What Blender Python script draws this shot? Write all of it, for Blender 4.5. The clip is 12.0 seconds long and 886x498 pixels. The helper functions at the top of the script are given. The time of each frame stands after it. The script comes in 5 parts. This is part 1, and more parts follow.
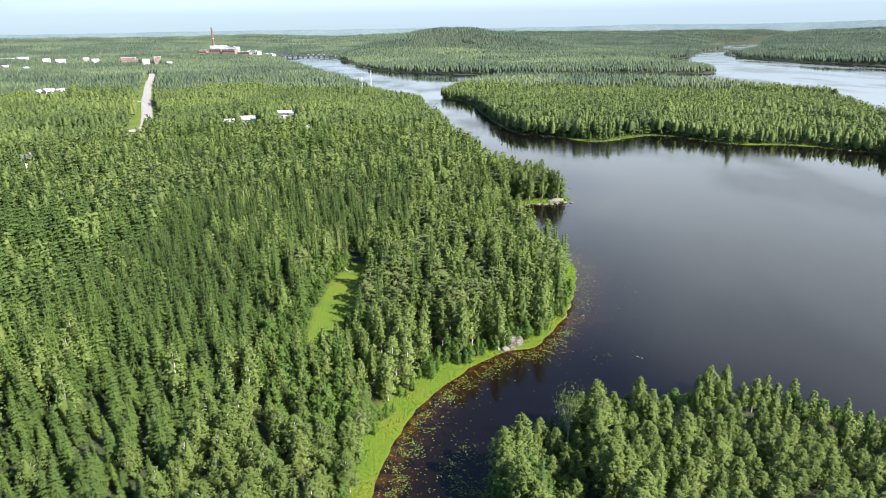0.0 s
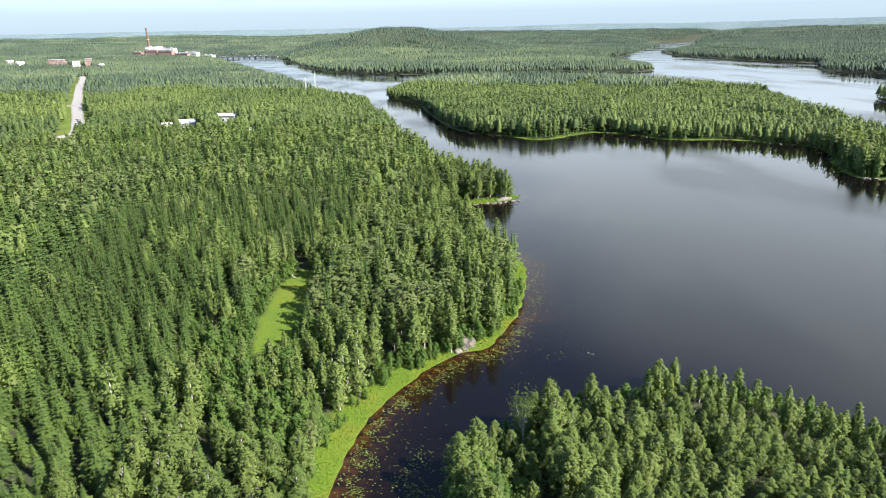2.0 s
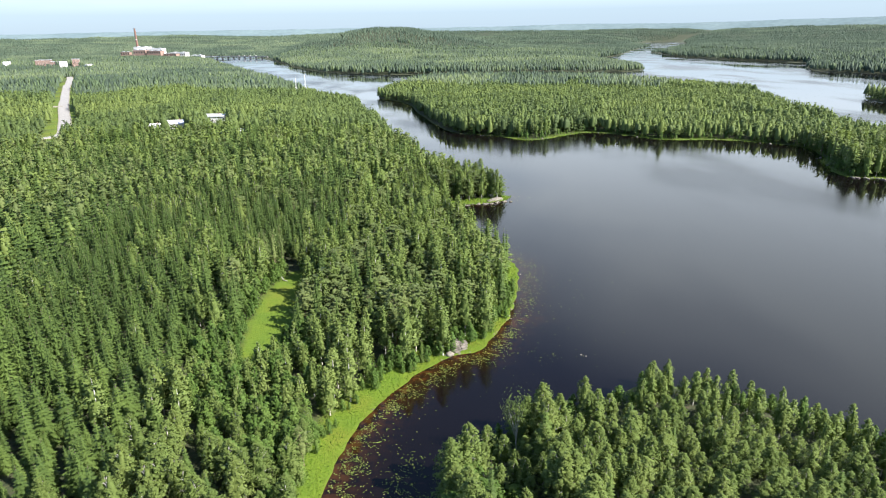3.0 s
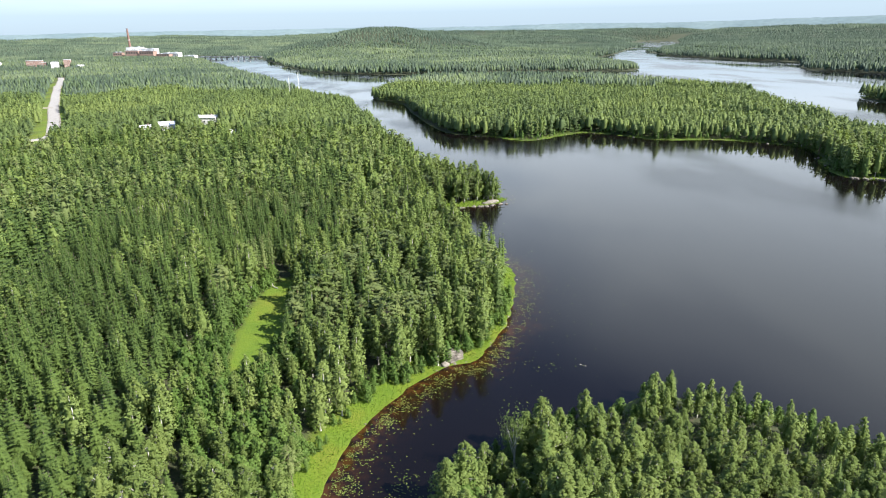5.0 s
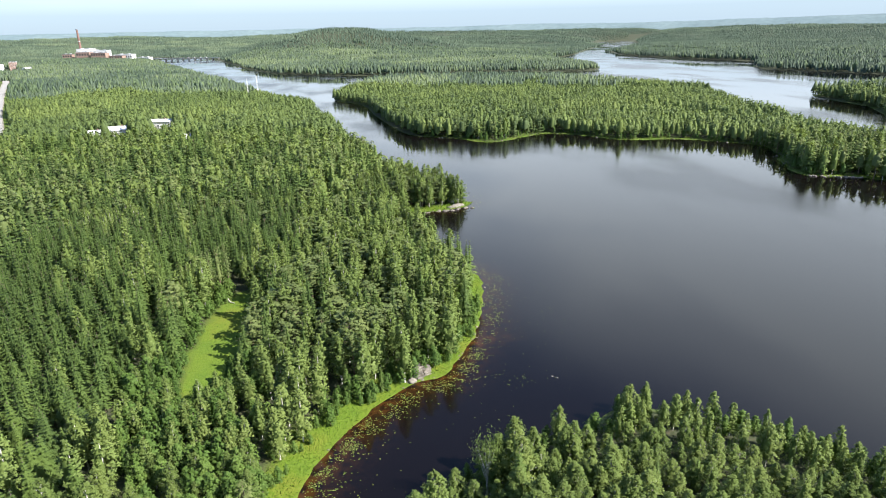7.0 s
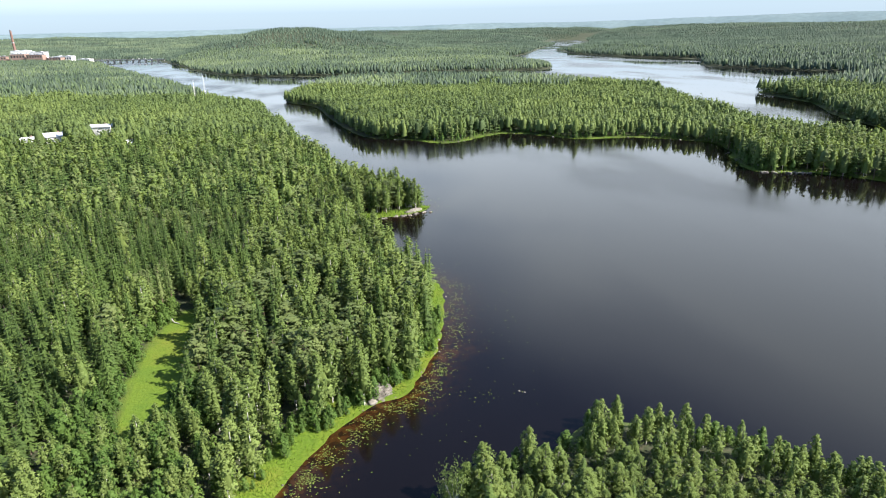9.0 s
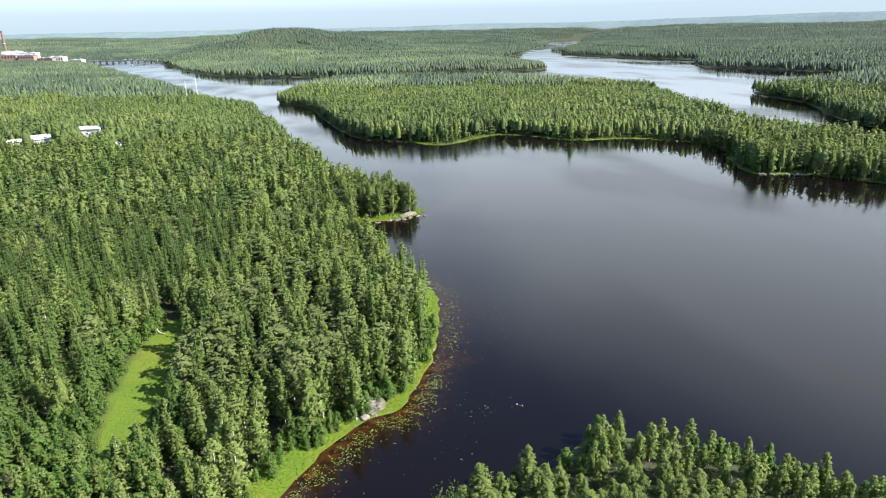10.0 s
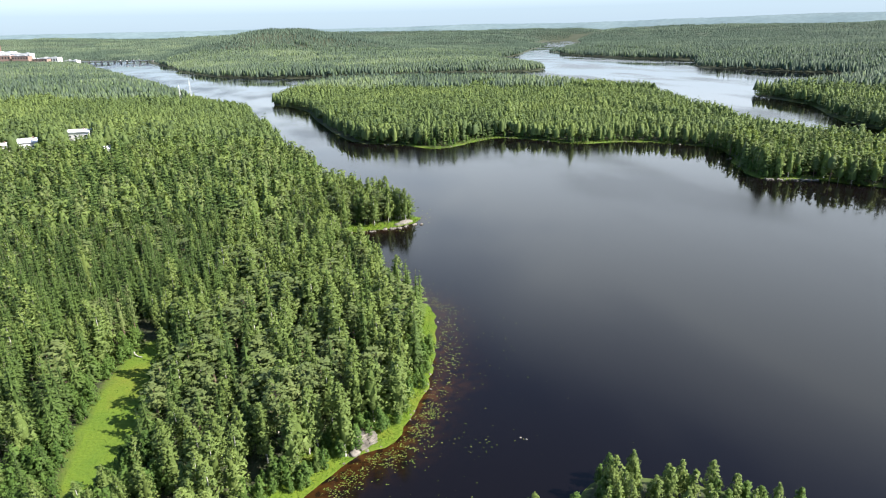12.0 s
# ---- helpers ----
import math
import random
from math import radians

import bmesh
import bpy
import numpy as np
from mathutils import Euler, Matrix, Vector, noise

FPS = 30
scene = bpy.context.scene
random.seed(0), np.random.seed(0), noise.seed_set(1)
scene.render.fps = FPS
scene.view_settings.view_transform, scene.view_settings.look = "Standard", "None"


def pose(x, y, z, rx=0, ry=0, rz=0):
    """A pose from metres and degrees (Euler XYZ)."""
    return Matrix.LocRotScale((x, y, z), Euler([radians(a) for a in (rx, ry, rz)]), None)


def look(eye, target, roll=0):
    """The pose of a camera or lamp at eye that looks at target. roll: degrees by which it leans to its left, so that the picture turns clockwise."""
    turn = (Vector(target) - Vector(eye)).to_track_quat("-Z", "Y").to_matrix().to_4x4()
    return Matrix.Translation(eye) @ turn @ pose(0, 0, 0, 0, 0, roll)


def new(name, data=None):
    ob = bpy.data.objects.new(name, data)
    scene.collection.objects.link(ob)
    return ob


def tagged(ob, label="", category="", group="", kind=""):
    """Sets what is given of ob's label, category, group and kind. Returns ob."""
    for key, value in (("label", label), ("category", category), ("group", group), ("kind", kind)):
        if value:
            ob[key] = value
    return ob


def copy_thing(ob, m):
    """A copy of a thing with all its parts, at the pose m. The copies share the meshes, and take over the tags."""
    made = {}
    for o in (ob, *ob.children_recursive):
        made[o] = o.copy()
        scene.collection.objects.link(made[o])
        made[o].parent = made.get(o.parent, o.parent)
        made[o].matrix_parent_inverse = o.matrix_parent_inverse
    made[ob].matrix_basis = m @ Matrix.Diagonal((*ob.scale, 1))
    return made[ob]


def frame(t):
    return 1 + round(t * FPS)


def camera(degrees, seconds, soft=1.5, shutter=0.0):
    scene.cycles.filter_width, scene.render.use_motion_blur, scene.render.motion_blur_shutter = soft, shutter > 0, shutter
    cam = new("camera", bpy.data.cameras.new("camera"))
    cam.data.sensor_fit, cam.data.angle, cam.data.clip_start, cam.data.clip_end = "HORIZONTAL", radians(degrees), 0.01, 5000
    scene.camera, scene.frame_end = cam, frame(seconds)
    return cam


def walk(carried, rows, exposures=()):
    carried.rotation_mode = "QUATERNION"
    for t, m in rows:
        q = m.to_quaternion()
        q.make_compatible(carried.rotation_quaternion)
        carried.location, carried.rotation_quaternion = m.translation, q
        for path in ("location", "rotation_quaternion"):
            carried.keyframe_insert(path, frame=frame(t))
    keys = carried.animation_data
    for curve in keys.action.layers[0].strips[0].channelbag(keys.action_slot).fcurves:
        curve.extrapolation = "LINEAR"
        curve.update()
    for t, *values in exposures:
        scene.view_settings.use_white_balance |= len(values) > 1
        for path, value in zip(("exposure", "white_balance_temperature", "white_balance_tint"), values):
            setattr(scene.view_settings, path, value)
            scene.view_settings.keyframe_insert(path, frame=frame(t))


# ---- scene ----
cam = camera(72.1, 12.0, soft=1.1)
PATH = [
    (0, (-0.775, -1.395, 72.985), (-0.772, 0.491, 72.319), -0.8),
    (0.5, (-0.599, -0.92, 72.985), (-0.579, 0.966, 72.318), -0.9),
    (1, (-0.422, -0.411, 72.994), (-0.366, 1.473, 72.327), -0.9),
    (1.5, (-0.295, 0.119, 72.983), (-0.165, 1.999, 72.314), -0.9),
    (2, (-0.194, 0.711, 72.96), (-0.031, 2.589, 72.291), -1.0),
    (2.5, (-0.077, 1.393, 72.9), (0.103, 3.269, 72.23), -1.0),
    (3, (0.092, 2.284, 72.84), (0.282, 4.159, 72.171), -1.0),
    (5, (0.819, 7.188, 72.831), (1.024, 9.061, 72.161), -1.1),
    (5.5, (1.078, 8.643, 72.87), (1.284, 10.516, 72.2), -1.1),
    (6, (1.372, 10.223, 72.905), (1.578, 12.096, 72.236), -1.1),
    (6.5, (1.687, 11.86, 72.917), (1.929, 13.729, 72.247), -1.1),
    (7, (2.006, 13.621, 72.923), (2.321, 15.479, 72.252), -1.2),
    (9, (3.517, 21.063, 72.925), (3.964, 22.892, 72.25), -1.4),
    (9.5, (4.095, 23.264, 72.962), (4.552, 25.091, 72.288), -1.3),
    (10, (4.795, 25.719, 73.025), (5.258, 27.544, 72.351), -1.4),
    (10.5, (5.531, 28.242, 73.061), (5.997, 30.066, 72.387), -1.4),
    (11, (6.276, 30.814, 73.097), (6.744, 32.638, 72.423), -1.4),
    (11.5, (7.014, 33.41, 73.117), (7.483, 35.234, 72.443), -1.4),
    (12, (7.698, 36.023, 73.132), (8.168, 37.847, 72.459), -1.4),
]
walk(cam, [(t, look(eye, target, roll)) for t, eye, target, roll in PATH])

# ---- world, sun, exposure ----
SUN_AZ, SUN_EL = radians(119), radians(41)      # clockwise from +y
world = bpy.data.worlds.new("sky")
scene.world = world
world.use_nodes = True
wn, wl = world.node_tree.nodes, world.node_tree.links
wn.clear()
w_out, w_bg, w_sky = wn.new("ShaderNodeOutputWorld"), wn.new("ShaderNodeBackground"), wn.new("ShaderNodeTexSky")
w_sky.sky_type, w_sky.sun_disc = "NISHITA", False
w_sky.sun_elevation, w_sky.sun_rotation = SUN_EL, SUN_AZ
w_sky.air_density, w_sky.dust_density, w_sky.ozone_density = 0.75, 0.4, 2.0
w_co, w_sep, w_noise, w_ramp, w_cloud, w_haze, w_hr = (wn.new("ShaderNode" + k) for k in ("TexCoord", "SeparateXYZ", "TexNoise", "ValToRGB", "Mix", "Mix", "ValToRGB"))
w_up, w_px, w_py, w_join = (wn.new("ShaderNode" + k) for k in ("Math", "Math", "Math", "CombineXYZ"))
w_cloud.data_type = w_haze.data_type = "RGBA"
w_up.operation, w_px.operation, w_py.operation = "ADD", "DIVIDE", "DIVIDE"
w_up.inputs[1].default_value = 0.16
wl.new(w_co.outputs["Generated"], w_sep.inputs[0])
wl.new(w_sep.outputs["Z"], w_up.inputs[0])
for k, axis_name in ((w_px, "X"), (w_py, "Y")):
    wl.new(w_sep.outputs[axis_name], k.inputs[0])
    wl.new(w_up.outputs[0], k.inputs[1])
wl.new(w_px.outputs[0], w_join.inputs[0])
wl.new(w_py.outputs[0], w_join.inputs[1])
w_noise.inputs["Scale"].default_value, w_noise.inputs["Detail"].default_value = 0.75, 7
w_ramp.color_ramp.elements[0].position, w_ramp.color_ramp.elements[1].position = 0.0, 0.29
w_cloud.inputs[7].default_value = (5.0, 5.7, 6.4, 1)          # bright cloud
w_haze.inputs[7].default_value = (2.02, 2.62, 3.25, 1)          # pale air towards the horizon
e = w_hr.color_ramp.elements
e[0].position, e[0].color = 0.0, (0.95, 0.95, 0.95, 1)
e[1].position, e[1].color = 0.42, (0, 0, 0, 1)
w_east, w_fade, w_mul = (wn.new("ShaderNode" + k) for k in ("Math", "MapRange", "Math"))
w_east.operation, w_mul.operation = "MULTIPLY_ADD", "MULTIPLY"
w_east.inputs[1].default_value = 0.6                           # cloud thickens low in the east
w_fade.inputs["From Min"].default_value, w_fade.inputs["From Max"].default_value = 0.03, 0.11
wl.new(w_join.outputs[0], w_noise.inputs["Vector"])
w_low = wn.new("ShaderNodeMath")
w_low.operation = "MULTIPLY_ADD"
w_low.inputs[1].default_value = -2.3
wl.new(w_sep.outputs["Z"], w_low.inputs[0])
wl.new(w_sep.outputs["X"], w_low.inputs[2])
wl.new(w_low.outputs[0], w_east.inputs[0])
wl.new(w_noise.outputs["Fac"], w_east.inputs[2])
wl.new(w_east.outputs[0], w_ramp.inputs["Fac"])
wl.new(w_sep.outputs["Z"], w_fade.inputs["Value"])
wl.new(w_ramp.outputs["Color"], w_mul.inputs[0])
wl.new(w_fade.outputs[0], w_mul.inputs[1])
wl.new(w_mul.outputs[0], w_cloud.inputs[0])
wl.new(w_sep.outputs["Z"], w_hr.inputs["Fac"])
wl.new(w_hr.outputs["Color"], w_haze.inputs[0])
wl.new(w_sky.outputs["Color"], w_haze.inputs[6])
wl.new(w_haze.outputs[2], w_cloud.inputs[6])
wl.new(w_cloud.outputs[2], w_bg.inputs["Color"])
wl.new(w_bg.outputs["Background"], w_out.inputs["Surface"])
w_bg.inputs["Strength"].default_value = 0.122

sun = new("sun", bpy.data.lights.new("sun", "SUN"))
sun.data.energy, sun.data.angle, sun.data.color = 5.1, radians(0.53), (1.0, 0.93, 0.86)
sun_way = Vector((math.sin(SUN_AZ) * math.cos(SUN_EL), math.cos(SUN_AZ) * math.cos(SUN_EL), math.sin(SUN_EL)))
sun.matrix_world = look(sun_way * 400, (0, 0, 0))
scene.view_settings.exposure = 1.19


# ---- materials ----
def material(name, rough=0.8):
    m = bpy.data.materials.new(name)
    m.use_nodes = True
    b = m.node_tree.nodes["Principled BSDF"]
    b.inputs["Roughness"].default_value = rough
    return m, m.node_tree.nodes, m.node_tree.links, b


def ramp(nodes, *stops):
    r = nodes.new("ShaderNodeValToRGB")
    e = r.color_ramp.elements
    while len(e) < len(stops):
        e.new(0.5)
    for q, (p, c) in zip(e, stops):
        q.position, q.color = p, (*c, 1)
    return r


def noise_at(nodes, links, scale, detail=4, stretch=(1, 1, 1)):
    """World-sized noise."""
    g, mp, n = nodes.new("ShaderNodeNewGeometry"), nodes.new("ShaderNodeMapping"), nodes.new("ShaderNodeTexNoise")
    mp.inputs["Scale"].default_value = stretch
    n.inputs["Scale"].default_value, n.inputs["Detail"].default_value = scale, detail
    links.new(g.outputs["Position"], mp.inputs["Vector"])
    links.new(mp.outputs["Vector"], n.inputs["Vector"])
    return n


def blend(nodes, links, fac, a, b):
    m = nodes.new("ShaderNodeMix")
    m.data_type = "RGBA"
    for socket, v in ((m.inputs[0], fac), (m.inputs[6], a), (m.inputs[7], b)):
        if isinstance(v, bpy.types.NodeSocket):
            links.new(v, socket)
        elif isinstance(v, tuple):
            socket.default_value = (*v, 1)
        else:
            socket.default_value = v
    return m.outputs[2]


def bump(nodes, links, b, n, strength, distance):
    k = nodes.new("ShaderNodeBump")
    k.inputs["Strength"].default_value, k.inputs["Distance"].default_value = strength, distance
    links.new(n.outputs["Fac"], k.inputs["Height"])
    links.new(k.outputs["Normal"], b.inputs["Normal"])


def foliage(name, dark, mid, light, through_light=0.3, tip_pale=0.35):
    """Leaves: a tree's own tint, a leaf's own tint, patches over the wood; light shines through in part."""
    m, nodes, links, b = material(name, 0.6)
    at, info, geo = nodes.new("ShaderNodeAttribute"), nodes.new("ShaderNodeObjectInfo"), nodes.new("ShaderNodeNewGeometry")
    at.attribute_name = "tint"
    add, fr = nodes.new("ShaderNodeMath"), nodes.new("ShaderNodeMath")
    fr.operation = "FRACT"
    links.new(at.outputs["Fac"], add.inputs[0])
    gate = nodes.new("ShaderNodeMath")
    gate.operation = "LESS_THAN"
    gate.inputs[1].default_value = 0.005
    share = nodes.new("ShaderNodeMath")
    share.operation = "MULTIPLY"
    links.new(at.outputs["Fac"], gate.inputs[0])
    links.new(gate.outputs[0], share.inputs[0])
    links.new(info.outputs["Random"], share.inputs[1])
    links.new(share.outputs[0], add.inputs[1])
    links.new(add.outputs[0], fr.inputs[0])
    r = ramp(nodes, (0.0, dark), (0.55, mid), (1.0, light))
    links.new(fr.outputs[0], r.inputs["Fac"])
    leaf = nodes.new("ShaderNodeMapRange")
    leaf.inputs["To Min"].default_value, leaf.inputs["To Max"].default_value = 0.86, 1.14
    links.new(geo.outputs["Random Per Island"], leaf.inputs["Value"])
    hsv = nodes.new("ShaderNodeHueSaturation")
    links.new(leaf.outputs[0], hsv.inputs["Value"])
    # paler by tip value: spruce bough ends, upper side of leaf clumps
    tip_at, part_of = nodes.new("ShaderNodeAttribute"), nodes.new("ShaderNodeMath")
    tip_at.attribute_name = "tip"
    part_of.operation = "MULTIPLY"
    part_of.inputs[1].default_value = tip_pale
    links.new(tip_at.outputs["Fac"], part_of.inputs[0])
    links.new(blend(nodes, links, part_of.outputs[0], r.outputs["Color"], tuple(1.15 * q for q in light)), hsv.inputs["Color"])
    b.inputs["Specular IOR Level"].default_value = 0.14
    links.new(hsv.outputs["Color"], b.inputs["Base Color"])
    tr, mix, out = nodes.new("ShaderNodeBsdfTranslucent"), nodes.new("ShaderNodeMixShader"), nodes["Material Output"]
    links.new(blend(nodes, links, 0.35, hsv.outputs["Color"], (0.22, 0.30, 0.02)), tr.inputs["Color"])
    mix.inputs[0].default_value = through_light
    links.new(b.outputs[0], mix.inputs[1])
    links.new(tr.outputs[0], mix.inputs[2])
    links.new(mix.outputs[0], out.inputs["Surface"])
    return m


def bark(name, a, b_col, scale=3.0):
    m, nodes, links, b = material(name, 0.85)
    n = noise_at(nodes, links, scale, 5, (1, 1, 0.35))
    r = ramp(nodes, (0.35, a), (0.65, b_col))
    links.new(n.outputs["Fac"], r.inputs["Fac"])
    links.new(r.outputs["Color"], b.inputs["Base Color"])
    bump(nodes, links, b, n, 0.5, 0.05)
    return m


def mottled(name, a, b_col, scale, rough=0.85, relief=0.05):
    m, nodes, links, b = material(name, rough)
    n, n2 = noise_at(nodes, links, scale, 6), noise_at(nodes, links, scale * 7, 3)
    r = ramp(nodes, (0.3, a), (0.7, b_col))
    links.new(n.outputs["Fac"], r.inputs["Fac"])
    v = nodes.new("ShaderNodeMapRange")
    v.inputs["To Min"].default_value, v.inputs["To Max"].default_value = 0.75, 1.25
    links.new(n2.outputs["Fac"], v.inputs["Value"])
    hsv = nodes.new("ShaderNodeHueSaturation")
    links.new(v.outputs[0], hsv.inputs["Value"])
    links.new(r.outputs["Color"], hsv.inputs["Color"])
    links.new(hsv.outputs["Color"], b.inputs["Base Color"])
    bump(nodes, links, b, n2, 0.6, relief)
    return m


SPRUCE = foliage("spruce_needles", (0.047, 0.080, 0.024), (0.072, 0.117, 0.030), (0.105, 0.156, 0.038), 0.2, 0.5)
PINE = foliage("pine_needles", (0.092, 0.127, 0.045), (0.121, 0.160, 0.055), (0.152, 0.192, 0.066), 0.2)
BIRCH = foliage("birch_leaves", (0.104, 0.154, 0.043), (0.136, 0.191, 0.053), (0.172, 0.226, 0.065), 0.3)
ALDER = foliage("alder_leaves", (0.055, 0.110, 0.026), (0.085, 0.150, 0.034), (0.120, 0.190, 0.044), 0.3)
# distance haze put into the base colours: paler, bluer greens
FAR = foliage("hazy_distant_foliage", (0.060, 0.090, 0.064), (0.098, 0.136, 0.088), (0.142, 0.184, 0.106), 0.15)
BIRCH_FAR = foliage("hazy_distant_birch_foliage", (0.082, 0.122, 0.064), (0.112, 0.157, 0.074), (0.148, 0.198, 0.085), 0.15)
# mid-distance copies of needles and leaves, greyed and paled for haze
NEEDLE_MID = foliage("hazed_mid_needles", (0.068, 0.102, 0.040), (0.098, 0.140, 0.049), (0.134, 0.180, 0.058), 0.2, 0.25)
BIRCH_MID = foliage("hazed_mid_leaves", (0.092, 0.134, 0.043), (0.122, 0.170, 0.051), (0.158, 0.208, 0.061), 0.2, 0.25)
REED = foliage("shore_grass", (0.060, 0.125, 0.008), (0.086, 0.160, 0.010), (0.120, 0.184, 0.014), 0.04)
BARK_DARK = bark("spruce_bark", (0.10, 0.075, 0.055), (0.18, 0.14, 0.11))
BARK_PINE = bark("pine_bark", (0.11, 0.085, 0.065), (0.21, 0.145, 0.10))
BARK_BIRCH = bark("birch_bark", (0.16, 0.15, 0.14), (0.70, 0.68, 0.63), 5.0)
GRANITE = mottled("granite", (0.085, 0.077, 0.064), (0.27, 0.245, 0.208), 0.8, 0.8, 0.08)


def ground_material():
    """Forest floor, meadow and shore grass by the cover that the sheet carries."""
    m, nodes, links, b = material("ground", 0.95)
    at = nodes.new("ShaderNodeAttribute")
    at.attribute_name = "grass"
    n1, n2, n3 = noise_at(nodes, links, 0.12, 6), noise_at(nodes, links, 1.6, 5), noise_at(nodes, links, 0.02, 4)
    floor_r = ramp(nodes, (0.3, (0.024, 0.034, 0.013)), (0.5, (0.038, 0.050, 0.018)), (0.72, (0.066, 0.056, 0.032)))
    links.new(n2.outputs["Fac"], floor_r.inputs["Fac"])
    meadow = ramp(nodes, (0.28, (0.070, 0.138, 0.005)), (0.5, (0.114, 0.174, 0.006)), (0.72, (0.168, 0.168, 0.012)))
    links.new(n1.outputs["Fac"], meadow.inputs["Fac"])
    fine = ramp(nodes, (0.3, (0.052, 0.105, 0.010)), (0.7, (0.11, 0.165, 0.014)))
    links.new(n2.outputs["Fac"], fine.inputs["Fac"])
    grass = blend(nodes, links, 0.4, meadow.outputs["Color"], fine.outputs["Color"])
    links.new(blend(nodes, links, at.outputs["Fac"], floor_r.outputs["Color"], grass), b.inputs["Base Color"])
    bump(nodes, links, b, n2, 0.7, 0.25)
    return m


def water_material():
    """Dark peat-brown lake; the bottom shows through where it is shallow."""
    m, nodes, links, b = material("lake_water", 0.06)
    at = nodes.new("ShaderNodeAttribute")
    at.attribute_name = "shallow"
    n = noise_at(nodes, links, 0.5, 5)
    mul = nodes.new("ShaderNodeMath")
    mul.operation = "MULTIPLY"
    mr = nodes.new("ShaderNodeMapRange")
    mr.inputs["From Min"].default_value, mr.inputs["From Max"].default_value = 0.3, 0.62
    links.new(n.outputs["Fac"], mr.inputs["Value"])
    links.new(at.outputs["Fac"], mul.inputs[0])
    links.new(mr.outputs[0], mul.inputs[1])
    links.new(blend(nodes, links, mul.outputs[0], (0.0040, 0.0030, 0.0034), (0.050, 0.022, 0.006)), b.inputs["Base Color"])
    wind = noise_at(nodes, links, 0.012, 4, (1, 0.45, 1))
    gust = nodes.new("ShaderNodeMapRange")
    gust.inputs["From Min"].default_value, gust.inputs["From Max"].default_value = 0.42, 0.62
    gust.inputs["To Min"].default_value, gust.inputs["To Max"].default_value = 0.03, 0.24
    links.new(wind.outputs["Fac"], gust.inputs["Value"])
    links.new(gust.outputs[0], b.inputs["Roughness"])
    b.inputs["IOR"].default_value = 1.333
    big, small = noise_at(nodes, links, 0.35, 3, (1, 1.6, 1)), noise_at(nodes, links, 2.2, 3)
    add = nodes.new("ShaderNodeMath")
    links.new(big.outputs["Fac"], add.inputs[0])
    links.new(small.outputs["Fac"], add.inputs[1])
    k = nodes.new("ShaderNodeBump")
    k.inputs["Strength"].default_value, k.inputs["Distance"].default_value = 0.05, 0.06
    links.new(add.outputs[0], k.inputs["Height"])
    links.new(k.outputs["Normal"], b.inputs["Normal"])
    return m


# ---- plan of the shores ----
def smooth_line(points, steps=5, closed=True):
    p = np.array(points, float)
    n, out = len(p), []
    for i in range(n if closed else n - 1):
        if closed:
            a, b, c, d = (p[(i + k) % n] for k in (-1, 0, 1, 2))
        else:
            a, b, c, d = p[max(i - 1, 0)], p[i], p[i + 1], p[min(i + 2, n - 1)]
        for s in range(steps):
            u = s / steps
            out.append(0.5 * (2 * b + (c - a) * u + (2 * a - 5 * b + 4 * c - d) * u * u + (3 * b - a - 3 * c + d) * u ** 3))
    if not closed:
        out.append(p[-1])
    return np.array(out)


WEST = [(-14, -60), (-14, 50), (-13, 81), (-11, 94), (-5, 109), (8, 125), (16, 130), (22, 132), (29, 143), (33, 150), (39, 168), (43, 184), (41, 193), (38, 206),
        (34, 222), (28, 238), (22, 252), (25, 263), (34, 264), (46, 264), (54, 268), (60, 274), (52, 283), (50, 297), (44, 314), (36, 325), (30, 338), (27, 360), (24, 392),
        (14, 416), (8, 456), (2, 510), (-8, 570), (-16, 630), (-22, 662)]
WEST_FAR = [(-22, 662), (-34, 705), (-56, 740), (-102, 865), (-176, 1085), (-305, 1455), (-460, 1885), (-560, 2200), (-610, 2340), (-720, 2620), (-950, 2900), (-2500, 3000), (-5600, 3000), (-5600, -900), (-600, -900), (-60, -500)]
FORE = [(3, -60), (4, 40), (5, 66), (7, 80), (11, 91), (19, 98), (30, 102), (45, 107), (56, 112), (68, 107), (80, 97), (96, 82), (130, 62), (250, 20), (420, -120), (420, -500), (100, -700), (10, -400)]
ISLAND = [(0, 775), (18, 716), (32, 690), (41, 585), (53, 482), (72, 458), (90, 444), (106, 424), (129, 435), (154, 450), (172, 441), (197, 409), (232, 401), (258, 380), (268, 362),
          (262, 337), (252, 326), (242, 306), (236, 287), (247, 276), (259, 273), (274, 248), (300, 222), (350, 196), (372, 230), (338, 290), (350, 335), (345, 370), (352, 435), (366, 527),
          (394, 580), (422, 674), (426, 720), (406, 770), (386, 890), (200, 1006), (70, 990), (28, 866)]
NORTH = [(-800, 2760), (-620, 2640), (-450, 2440), (-373, 2238), (-250, 1800), (-192, 1559), (-91, 1301), (39, 1197), (170, 1175), (305, 1171), (420, 1130), (472, 1122), (512, 1170), (545, 1300), (550, 1480), (610, 1680), (725, 1850),
         (930, 2250), (1270, 2860), (1330, 2990), (1340, 3200), (1520, 3520), (1640, 3700), (1900, 3760), (2300, 3900), (2600, 5600), (-5600, 5600), (-5600, 2700), (-1200, 2800)]
EAST = [(2650, 5600), (2450, 5003), (2150, 4300), (1900, 3830), (1500, 2960), (1200, 2480), (975, 2155), (915, 2050), (905, 1960), (836, 1723), (850, 1467), (900, 1303), (890, 1234), (766, 1053), (773, 964),
        (803, 870), (817, 798), (775, 715), (640, 645), (565, 632), (515, 622), (497, 545), (481, 499), (439, 435), (410, 364), (425, 300), (600, 150), (2000, -100), (5600, -300), (5600, 5600)]
